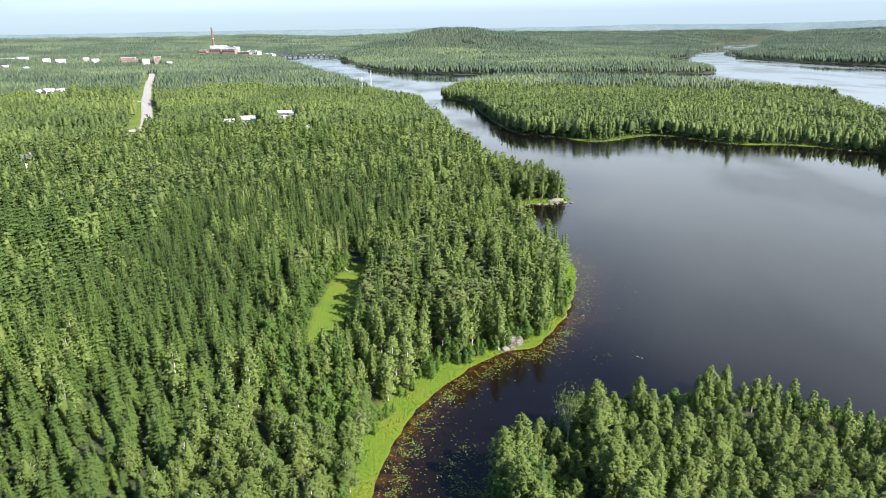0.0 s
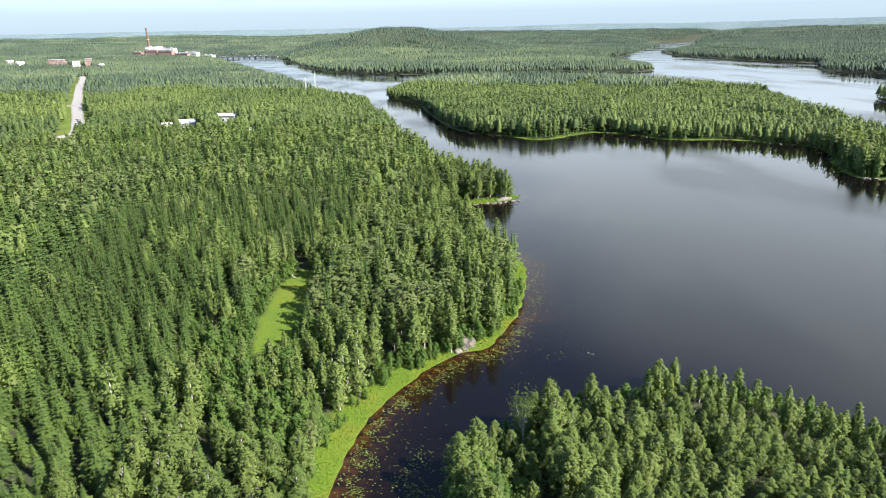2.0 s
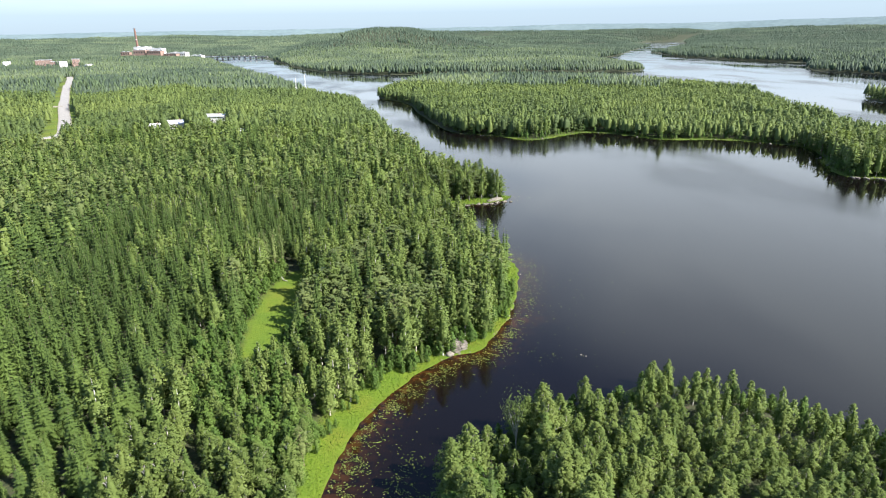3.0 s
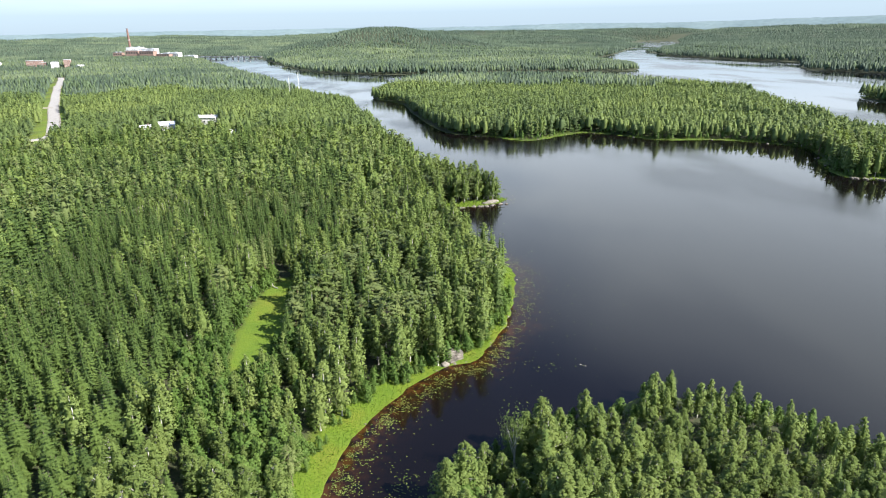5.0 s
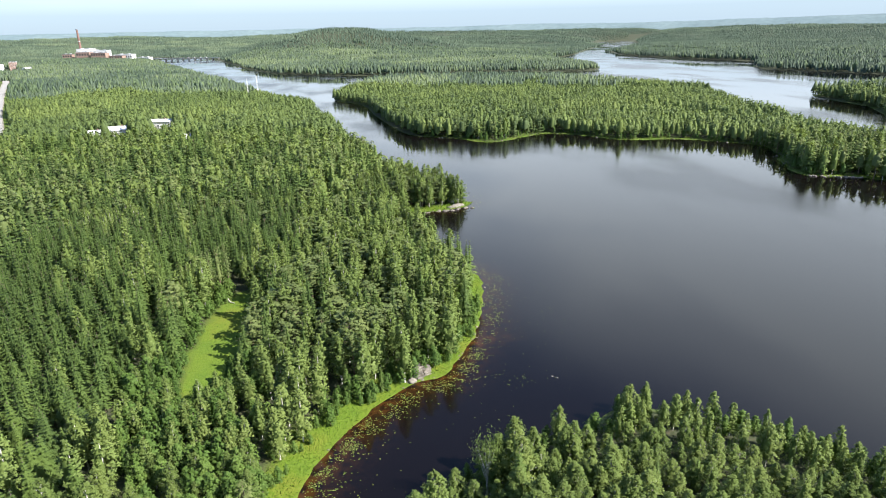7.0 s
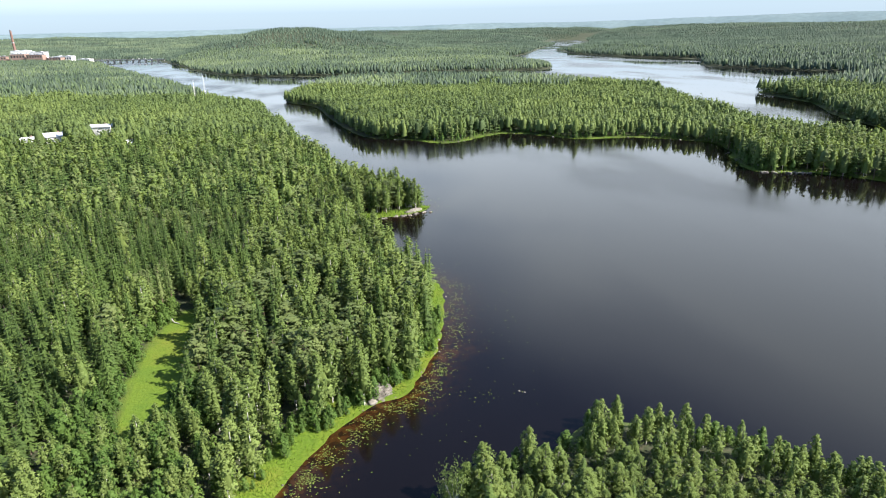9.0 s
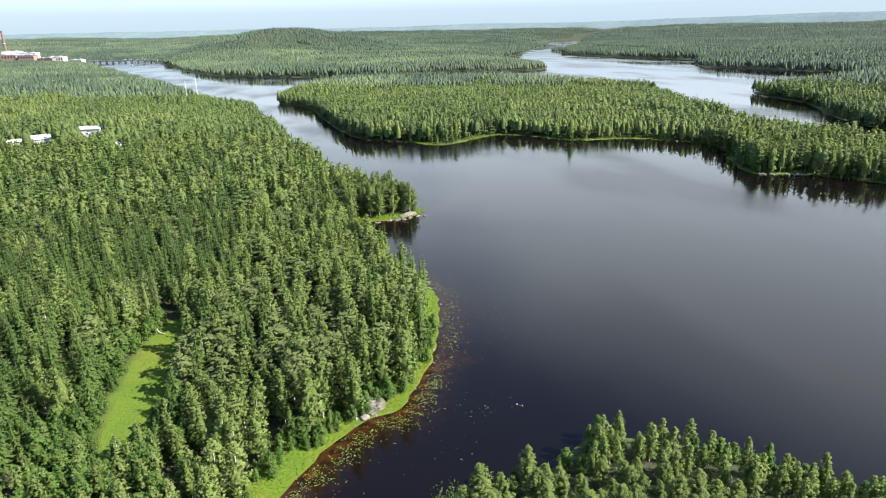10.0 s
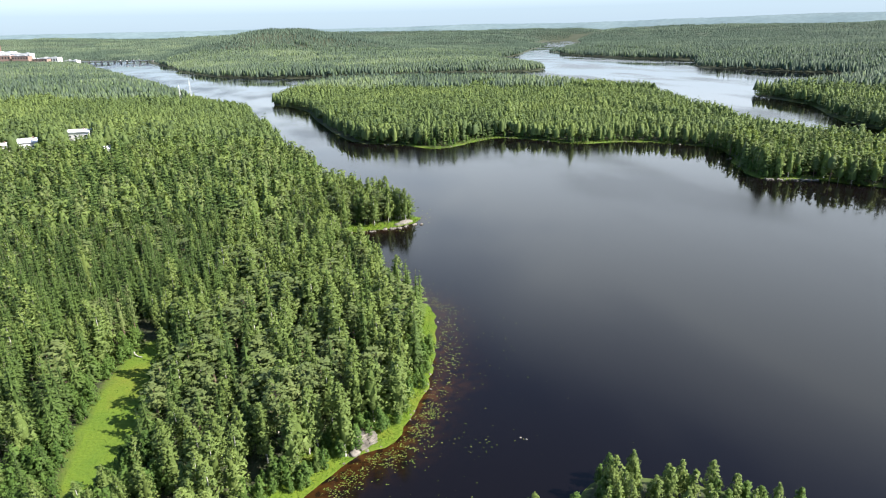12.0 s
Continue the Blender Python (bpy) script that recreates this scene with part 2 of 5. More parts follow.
LANDS = [smooth_line(q, 4) for q in (WEST + WEST_FAR[1:], FORE, ISLAND, NORTH, EAST)]
MEADOW = smooth_line([(-34.8, 133), (-35.6, 144), (-35.4, 152), (-34.8, 160), (-33.6, 168), (-32.4, 174), (-31, 180), (-27, 182), (-24, 174), (-24, 164), (-23.5, 151), (-24.5, 140), (-26, 133), (-31, 126), (-34, 128)], 3)
ROAD = smooth_line([(-330, 420), (-262, 448), (-236, 480), (-262, 550), (-326, 690), (-410, 880), (-500, 1095), (-560, 1230)], 5, False)


# open yards round the buildings: x, y, half width, depth of the open ground before it
YARDS = [(-157, 505, 8, 78), (-133, 532, 9, 75), (-99, 460, 4, 55), (-172, 500, 6, 70), (-227, 330, 6, 5), (-214, 316, 4, 5), (-238, 476, 7, 85), (-494, 792, 8, 100), (-480, 794, 6, 100), (-501, 782, 5, 90), (-430, 762, 8, 50),
         (-790, 1625, 22, 90), (-715, 1580, 20, 110), (-800, 2310, 100, 150), (-690, 2310, 110, 140), (-600, 2290, 60, 110), (-1219, 1805, 22, 60), (-1176, 1805, 22, 60),
         (-1105, 1700, 12, 70), (-1040, 1690, 10, 70), (-985, 1660, 13, 70), (-935, 1690, 9, 70), (-890, 1650, 10, 70), (-655, 1540, 9, 70), (-1010, 1480, 9, 100), (-930, 1430, 8, 100), (538, 628, 9, 16), (16.8, 133.5, 3.6, 6)]


def signed(pts, poly):
    """Distance of points to a closed outline, positive inside."""
    a, b = poly, np.roll(poly, -1, 0)
    out = np.empty(len(pts))
    for s in range(0, len(pts), 20000):
        p = pts[s:s + 20000]
        best, inside = np.full(len(p), 1e18), np.zeros(len(p), bool)
        for (ax, ay), (bx, by) in zip(a, b):
            ex, ey = bx - ax, by - ay
            qx, qy = p[:, 0] - ax, p[:, 1] - ay
            u = np.clip((qx * ex + qy * ey) / (ex * ex + ey * ey + 1e-9), 0, 1)
            best = np.minimum(best, (qx - u * ex) ** 2 + (qy - u * ey) ** 2)
            if ay != by:
                inside ^= ((ay > p[:, 1]) != (by > p[:, 1])) & (qx < ex * qy / ey)
        out[s:s + 20000] = np.where(inside, 1, -1) * np.sqrt(best)
    return out


def off_line(pts, line):
    """Distance of points to an open line."""
    best = np.full(len(pts), 1e18)
    for (ax, ay), (bx, by) in zip(line[:-1], line[1:]):
        ex, ey = bx - ax, by - ay
        qx, qy = pts[:, 0] - ax, pts[:, 1] - ay
        u = np.clip((qx * ex + qy * ey) / (ex * ex + ey * ey), 0, 1)
        best = np.minimum(best, (qx - u * ex) ** 2 + (qy - u * ey) ** 2)
    return np.sqrt(best)


def waves(x, y, size, seed=0):
    """Cheap smooth noise, about -1 to 1, with features of that size."""
    rng = np.random.RandomState(seed)
    out = np.zeros_like(x)
    for _ in range(7):
        a, ph = rng.uniform(0, 2 * np.pi), rng.uniform(0, 2 * np.pi)
        k = 2 * np.pi / (size * rng.uniform(0.6, 1.7))
        out += np.sin((x * np.cos(a) + y * np.sin(a)) * k + ph)
    return out / 3.2


def land(pts):
    """Signed distance to the nearest shore, positive on land, with a ragged edge."""
    d = np.max([signed(pts, q) for q in LANDS], axis=0)
    return d + 0.5 * waves(pts[:, 0], pts[:, 1], 7, 5) + 0.9 * np.clip((np.abs(pts[:, 1]) - 200) / 300, 0, 4) * waves(pts[:, 0], pts[:, 1], 25, 6)


def height(pts, d):
    x, y = pts[:, 0], pts[:, 1]
    r = np.hypot(x, y)
    inland = np.clip(d, 0, None)
    z = 0.13 * np.clip(inland, 0, 8) + 4.5 * (1 - np.exp(-np.clip(inland - 8, 0, None) / 55))
    z += (1 - np.exp(-inland / 80)) * 2.0 * waves(x, y, 170, 1)
    grow = 1 - np.exp(-inland / 160)
    z += grow * (np.clip((r - 900) / 900, 0, 1) * (5 + 6 * waves(x, y, 1100, 2)))
    z += (1 - np.exp(-inland / 120)) * np.clip((r - 3200) / 1450, 0, 1.1) * 62
    bend = np.clip(inland / 150, 0, 1)
    for hx, hy, sx, sy, top in ((50, 2380, 330, 270, 82), (-740, 2330, 150, 110, 10), (-750, 1600, 80, 70, 6), (-300, 2050, 120, 190, 18)):
        z += bend * top * np.exp(-((x - hx) / sx) ** 2 - ((y - hy) / sy) ** 2)
    z = np.where((x > 0) & (x < 430) & (y > 190) & (y < 1010), z * 0.45, z)
    return np.where(d > 0, z, np.maximum(0.13 * d, -4))


def axis(lo, fine_lo, fine_hi, hi, step, growth):
    mid = list(np.arange(fine_lo, fine_hi + step, step))
    up, s = [mid[-1]], step
    while up[-1] < hi:
        s *= growth
        up.append(up[-1] + s)
    down, s = [mid[0]], step
    while down[-1] > lo:
        s *= growth
        down.append(down[-1] - s)
    return np.array(down[:0:-1] + mid + up[1:])


def sheet(name, xs, ys, zs, values, attribute, mat):
    nx, ny = len(xs), len(ys)
    gx, gy = np.meshgrid(xs, ys)
    co = np.stack([gx.ravel(), gy.ravel(), zs], 1)
    i = np.arange(nx * ny).reshape(ny, nx)
    quads = np.stack([i[:-1, :-1], i[:-1, 1:], i[1:, 1:], i[1:, :-1]], -1).reshape(-1, 4)
    me = raw_mesh(name, co, quads, {attribute: values}, smooth=True)
    me.materials.append(mat)
    return tagged(new(name, me), kind="structure")


def raw_mesh(name, co, faces, attributes=None, slots=None, smooth=False, normals=None):
    """A mesh from arrays, all faces with the same count of corners."""
    me = bpy.data.meshes.new(name)
    k = faces.shape[1]
    me.vertices.add(len(co))
    me.vertices.foreach_set("co", np.ascontiguousarray(co, np.float32).ravel())
    me.loops.add(faces.size)
    me.loops.foreach_set("vertex_index", np.ascontiguousarray(faces, np.int32).ravel())
    me.polygons.add(len(faces))
    me.polygons.foreach_set("loop_start", np.arange(0, faces.size, k, dtype=np.int32))
    if slots is not None:
        me.polygons.foreach_set("material_index", np.ascontiguousarray(slots, np.int32))
    me.polygons.foreach_set("use_smooth", np.full(len(faces), smooth))
    for key, v in (attributes or {}).items():
        me.attributes.new(key, "FLOAT", "POINT").data.foreach_set("value", np.ascontiguousarray(v, np.float32))
    me.update(calc_edges=True)
    if normals is not None:
        me.attributes.new("custom_normal", "FLOAT_VECTOR", "POINT").data.foreach_set("vector", np.ascontiguousarray(normals, np.float32).ravel())
    return me


# ---- ground and water ----
GX, GY = axis(-5400, -56, 80, 5400, 2.0, 1.065), axis(-900, 66, 290, 5500, 2.0, 1.055)
gx, gy = np.meshgrid(GX, GY)
gp = np.stack([gx.ravel(), gy.ravel()], 1)
gd = land(gp)
gz = height(gp, gd)
gm = signed(gp, MEADOW) + 0.8 * waves(gp[:, 0], gp[:, 1], 6, 9)
gr = off_line(gp, ROAD)
fore_d = signed(gp, LANDS[1])
shore_strip = np.where(fore_d > -3, np.clip((1.0 - gd) / 2, 0, 1), np.clip((np.where(gp[:, 1] > 300, np.where((gp[:, 0] > 85) & (gp[:, 0] < 262), 5.0, 1.5), 8.5) - gd) / 3, 0, 1)) * (np.hypot(gp[:, 0], gp[:, 1]) < 800)
grass = shore_strip + np.clip(gm / 2 + 0.8, 0, 1) + np.clip((20 - gr) / 6, 0, 1) + np.clip((20 - np.hypot(gp[:, 0] - 535, gp[:, 1] - 622)) / 6, 0, 1)
sheet("ground", GX, GY, gz, np.clip(grass, 0, 1), "grass", ground_material())
WX, WY = axis(-5400, -40, 80, 5400, 2.5, 1.12), axis(-900, 60, 290, 5500, 2.5, 1.12)
wx, wy = np.meshgrid(WX, WY)
wp = np.stack([wx.ravel(), wy.ravel()], 1)
near_west = signed(wp, LANDS[0])
reach = np.where(np.abs(wp[:, 1] - 172) < 28, 6.0, 4.4)
shallow = np.clip(1.1 * np.exp(-(np.clip(-near_west, 0, None) / reach) ** 1.5), 0, 1) * np.where(wp[:, 1] < 215, np.where(wp[:, 1] < 148, 1, 0.6), 0.35)
sheet("water", WX, WY, np.zeros(len(wp)), shallow, "shallow", water_material())


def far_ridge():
    """The last wooded ridge on the horizon; air haze is put into its colour."""
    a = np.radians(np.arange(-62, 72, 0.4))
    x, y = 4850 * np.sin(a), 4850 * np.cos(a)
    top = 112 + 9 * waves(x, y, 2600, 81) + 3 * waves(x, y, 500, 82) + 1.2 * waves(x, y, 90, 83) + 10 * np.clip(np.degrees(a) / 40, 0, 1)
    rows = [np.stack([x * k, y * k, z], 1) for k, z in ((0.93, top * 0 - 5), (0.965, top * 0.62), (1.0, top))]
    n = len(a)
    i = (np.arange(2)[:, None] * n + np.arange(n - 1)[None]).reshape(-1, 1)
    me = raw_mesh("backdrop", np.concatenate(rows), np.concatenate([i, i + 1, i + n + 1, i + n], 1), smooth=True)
    me.materials.append(mottled("hazy_far_ridge", (0.11, 0.165, 0.18), (0.15, 0.21, 0.22), 0.004, 1.0, 0.5))
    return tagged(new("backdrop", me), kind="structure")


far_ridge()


# ---- trees ----
def icosphere(cuts):
    bm = bmesh.new()
    bmesh.ops.create_icosphere(bm, subdivisions=cuts, radius=1)
    bm.verts.ensure_lookup_table()
    v, f = np.array([q.co[:] for q in bm.verts]), np.array([[q.index for q in p.verts] for p in bm.faces])
    bm.free()
    return v, f


ICO_V, ICO_F = icosphere(2)


def unit(a):
    return a / (np.linalg.norm(a, axis=-1, keepdims=True) + 1e-9)


def corner_normals(v, f):
    """Smooth normals of a closed piece."""
    fn = unit(np.cross(v[f[:, 1]] - v[f[:, 0]], v[f[:, 2]] - v[f[:, 0]]))
    acc = np.zeros_like(v)
    for c in range(3):
        np.add.at(acc, f[:, c], fn)
    return unit(acc)


def joined(parts):
    """Vertices, triangles, slots, normals and tip values of several pieces in one. A piece: vertices, triangles, slot,
    then normals and tips where it has its own.
    """
    vs, fs, ss, ns, ts, n = [], [], [], [], [], 0
    for v, f, s, *own in parts:
        v = np.asarray(v, float)
        nv = own[0] if own else corner_normals(v, f)
        fn = np.cross(v[f[:, 1]] - v[f[:, 0]], v[f[:, 2]] - v[f[:, 0]])
        f = np.where((np.sum(fn * nv[f].mean(1), 1) < 0)[:, None], f[:, [0, 2, 1]], f)
        vs.append(v)
        fs.append(f + n)
        ss.append(np.full(len(f), s))
        ns.append(nv)
        ts.append(own[1] if len(own) > 1 else np.zeros(len(v)))
        n += len(v)
    return tuple(np.concatenate(q) for q in (vs, fs, ss, ns, ts))


def stem(points, radii, sides):
    """A tapered limb through points."""
    p = np.array(points, float)
    a = np.arange(sides) * 2 * np.pi / sides
    rings = []
    for i, (q, r) in enumerate(zip(p, radii)):
        t = p[min(i + 1, len(p) - 1)] - p[max(i - 1, 0)]
        t /= np.linalg.norm(t) + 1e-9
        u = np.cross(t, (0.3, 0.9, 0.1))
        u /= np.linalg.norm(u) + 1e-9
        w = np.cross(t, u)
        rings.append(q + r * (np.cos(a)[:, None] * u + np.sin(a)[:, None] * w))
    f = []
    for i in range(len(p) - 1):
        for j in range(sides):
            k = (j + 1) % sides
            f += [(i * sides + j, i * sides + k, (i + 1) * sides + k), (i * sides + j, (i + 1) * sides + k, (i + 1) * sides + j)]
    return np.concatenate(rings), np.array(f)


def leaf_sprays(rng, centres, size, outward, hang=0.0, slim=0.42):
    """A three-cornered spray of leaves at each centre, lying across its outward direction."""
    n = len(centres)
    u = rng.normal(size=(n, 3))
    u -= 0.8 * outward * np.sum(u * outward, 1, keepdims=True)
    u[:, 2] += hang
    u = unit(u)
    w = unit(np.cross(u, outward + 0.55 * rng.normal(size=(n, 3))))
    s = size * rng.uniform(0.65, 1.4, (n, 1))
    c = np.asarray(centres)
    v = np.stack([c - u * s * 0.5, c + u * s * 0.42 + w * s * slim, c + u * s * 0.48 - w * s * slim], 1).reshape(-1, 3)
    return v, np.arange(n * 3).reshape(-1, 3)


def crown_out(p, wide, bottom, top):
    """The way out of a crown at points in it: sideways below, upwards near the tip."""
    up = 0.3 + 0.9 * np.clip((p[:, 2] - bottom) / (top - bottom), 0, 1) ** 1.6
    return unit(np.concatenate([p[:, :2] / wide, up[:, None]], 1))


def puffs(rng, centres, radius, per, size, wide, bottom, top, hang=0.0, flat=1.0, round_up=0.6):
    """Clumps of leaves: each a cloud of sprays that shades as one rounded bough, paler towards its top."""
    m = len(centres)
    d = unit(rng.normal(size=(m, per, 3)))
    d *= rng.uniform(0.35, 1.0, (m, per, 1)) ** 0.5
    r = (radius * rng.uniform(0.7, 1.3, m))[:, None, None]
    c = (centres[:, None] + d * r * (1, 1, flat)).reshape(-1, 3)
    big = np.repeat(crown_out(centres, wide, bottom, top), per, 0)
    n = unit(big + round_up * d.reshape(-1, 3) + 0.14 * rng.normal(size=c.shape))
    v, f = leaf_sprays(rng, c, size, n, hang)
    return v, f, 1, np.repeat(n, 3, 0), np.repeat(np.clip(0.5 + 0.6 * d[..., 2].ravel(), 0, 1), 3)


def mound(rng, bottom, top, wide, sides=5):
    """The dense inside of a far crown: two uneven rings and a tip."""
    n = sides
    a = np.arange(n) * 2 * np.pi / n + rng.uniform(0, 3)
    lo, hi = wide * rng.uniform(0.8, 1.2, n), wide * rng.uniform(0.5, 0.95, n)
    zl, zh = bottom + (top - bottom) * rng.uniform(0.0, 0.25, n), bottom + (top - bottom) * rng.uniform(0.5, 0.8, n)
    v = np.concatenate([np.stack([lo * np.cos(a), lo * np.sin(a), zl], 1), np.stack([hi * np.cos(a + 0.6), hi * np.sin(a + 0.6), zh], 1), [[rng.uniform(-0.2, 0.2), rng.uniform(-0.2, 0.2), top]]])
    f = []
    for j in range(n):
        k = (j + 1) % n
        f += [(j, k, n + j), (k, n + k, n + j), (n + j, n + k, 2 * n)]
    return v, np.array(f)


def inner_crown(rng, bottom, tall, radius, shape, rough=0.3):
    """The dense inside of a leafy crown, uneven, that follows its outline."""
    f = (ICO_V[:, 2] + 1) / 2
    away = np.hypot(ICO_V[:, 0], ICO_V[:, 1]) + 1e-6
    r = radius * shape(f) * np.clip(away * 2, 0, 1) * rng.uniform(1 - rough, 1 + rough, len(f)) / away
    return np.stack([ICO_V[:, 0] * r, ICO_V[:, 1] * r, bottom + (tall - bottom) * (0.05 + 0.85 * f)], 1), ICO_F


def boughs(rng, tall, wide, bottom, whorls, count, twigs):
    """The drooping boughs of a spruce: each a folded spine with hanging twigs on both sides and pale new growth at the
    ends.
    """
    vs, fs, ns, ts = [], [], [], []
    for i in range(whorls):
        f = max((i + rng.uniform(-0.35, 0.35)) / whorls, 0)
        z = bottom + (tall - bottom) * f
        r0 = wide * min(1, 1.3 * (1 - f)) ** 0.9 * (0.8 + 0.2 * min(1, f * 6)) + 0.14
        turn = rng.uniform(0, 6.28)
        for j in range(count):
            a = turn + (j + rng.uniform(-0.3, 0.3)) * 2 * math.pi / count
            r = r0 * rng.uniform(0.62, 1.22)
            drop = r * rng.uniform(0.3, 0.62) * (1.25 - 0.6 * f)
            wdt = (0.09 * r + 0.06) if twigs else (0.24 * r + 0.12)
            ca, sa = math.cos(a), math.sin(a)
            n0 = (0.5 * ca, 0.5 * sa, 0.7)

            def add(corners, lean, tips):
                k = len(vs)
                for (d, o, h), s, t in zip(corners, lean, tips):
                    vs.append((d * ca - o * sa, d * sa + o * ca, h))
                    ns.append((n0[0] - s * 0.45 * sa, n0[1] + s * 0.45 * ca, n0[2]))
                    ts.append(t)
                return k
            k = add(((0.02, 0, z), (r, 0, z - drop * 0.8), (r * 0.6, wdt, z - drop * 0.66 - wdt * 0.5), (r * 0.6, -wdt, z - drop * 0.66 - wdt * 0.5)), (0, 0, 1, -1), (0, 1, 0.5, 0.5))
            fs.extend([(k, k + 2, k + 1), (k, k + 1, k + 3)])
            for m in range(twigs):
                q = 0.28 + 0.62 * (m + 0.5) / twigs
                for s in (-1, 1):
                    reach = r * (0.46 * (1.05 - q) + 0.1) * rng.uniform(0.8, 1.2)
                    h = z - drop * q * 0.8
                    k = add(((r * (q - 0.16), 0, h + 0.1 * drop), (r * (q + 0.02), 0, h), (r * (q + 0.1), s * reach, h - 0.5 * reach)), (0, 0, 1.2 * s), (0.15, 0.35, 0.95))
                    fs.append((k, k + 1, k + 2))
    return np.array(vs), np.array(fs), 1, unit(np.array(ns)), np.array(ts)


def spruce(seed, level):
    """A dense, narrow spruce, 1 unit a metre, about 18 tall. Slot 0 bark, 1 needles."""
    rng = np.random.RandomState(seed)
    tall, wide = 18 * rng.uniform(0.93, 1.07), 2.15 * rng.uniform(0.88, 1.15)
    if level >= 4:
        parts = []
        for z0, z1, r, n in ((2.5, tall * 0.9, wide * 1.15, 4), (tall * 0.45, tall, wide * 0.7, 3))[:6 - level]:
            a = np.arange(n) * 6.2832 / n + rng.uniform(0, 3)
            rr = r * rng.uniform(0.75, 1.25, n)
            v = np.concatenate([np.stack([rr * np.cos(a), rr * np.sin(a), z0 + rng.uniform(-1, 1, n)], 1), [[rng.uniform(-0.3, 0.3), rng.uniform(-0.3, 0.3), z1]]])
            parts.append((v, np.array([(j, (j + 1) % n, n) for j in range(n)]), 1))
        return joined(parts)
    lean = rng.uniform(-0.3, 0.3, 2)
    bottom, whorls, count, twigs = ((1.0, 18, 8, 4), (2.0, 14, 7, 1), (2.0, 9, 6, 0), (2.0, 5, 5, 0))[level]
    needles = boughs(rng, tall, wide * (1, 1, 1.05, 1.1)[level], bottom, whorls, count, twigs)
    needles[0][:, :2] += lean * (needles[0][:, 2:] / tall)
    core = stem([(0, 0, bottom + 1), (*lean * 0.5, tall * 0.5), (*lean * 0.9, tall * 0.9)], (wide * 0.3, wide * 0.2, 0.03), (7, 5, 3, 3)[level])
    parts = [needles, (*core, 1)]
    if level < 2:
        parts.append((*stem([(0, 0, -0.5), (*lean * 0.4, tall * 0.5), (*lean, tall * 0.99)], (0.2, 0.13, 0.02), (6, 3)[level]), 0))
    return joined(parts)


def birch(seed, level, tall=17.0, wide=2.5, low=0.14, leaf=1.0, hang=0.9):
    """A slender birch with drooping clumps of leaves. Slot 0 bark, 1 leaves."""
    rng = np.random.RandomState(seed)
    tall, wide, bottom = tall * rng.uniform(0.92, 1.08), wide * rng.uniform(0.85, 1.15), low * tall

    def shape(f):
        return np.clip(1.68 * np.power(np.clip(f + 0.05, 0, 1), 0.42) * np.power(np.clip(1.02 - f, 0, 1), 0.88), 0.04, 1)
    bow = rng.uniform(-0.5, 0.5, 2)
    if level == 4:
        return joined([(*mound(rng, bottom, tall, wide, 3), 1)])
    count, radius, per, size = ((74, 0.46, 32, 0.29), (38, 0.6, 16, 0.52), (13, 1.0, 7, 1.1), (7, 1.1, 3, 1.4))[level]
    f = (np.arange(count) + rng.uniform(0, 1, count)) / count
    a = np.arange(count) * 2.39996 + rng.uniform(-0.5, 0.5, count)
    r = wide * shape(f) * rng.uniform(0.5, 0.98, count) * (1 + 0.18 * np.sin(3 * a + seed))
    ends = np.stack([r * np.cos(a) + bow[0] * f, r * np.sin(a) + bow[1] * f, bottom + (tall - bottom) * (0.03 + 0.95 * f)], 1)
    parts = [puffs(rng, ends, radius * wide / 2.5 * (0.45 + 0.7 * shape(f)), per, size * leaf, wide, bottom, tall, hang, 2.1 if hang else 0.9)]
    if level < 3:
        trunk = stem([(0, 0, -0.5), (*bow * 0.4, tall * 0.35), (*bow, tall * 0.7), (*bow * 0.95, tall * 0.96)], (0.15, 0.12, 0.08, 0.015), (6, 4, 3)[level])
        parts.append((*trunk, 0))
    if level == 0:
        for e in ends[::3]:
            parts.append((*stem([(bow[0] * e[2] / tall, bow[1] * e[2] / tall, e[2] * 0.84), e * (0.6, 0.6, 0.97), e], (0.06, 0.035, 0.01), 3), 0))
    if level < 2:
        parts.append((*inner_crown(rng, bottom, tall, wide * 0.38, shape), 1))
    else:
        parts.append((*mound(rng, bottom, tall * 0.97, wide * (0.6 if level == 2 else 0.85), 5), 1))
    return joined(parts)


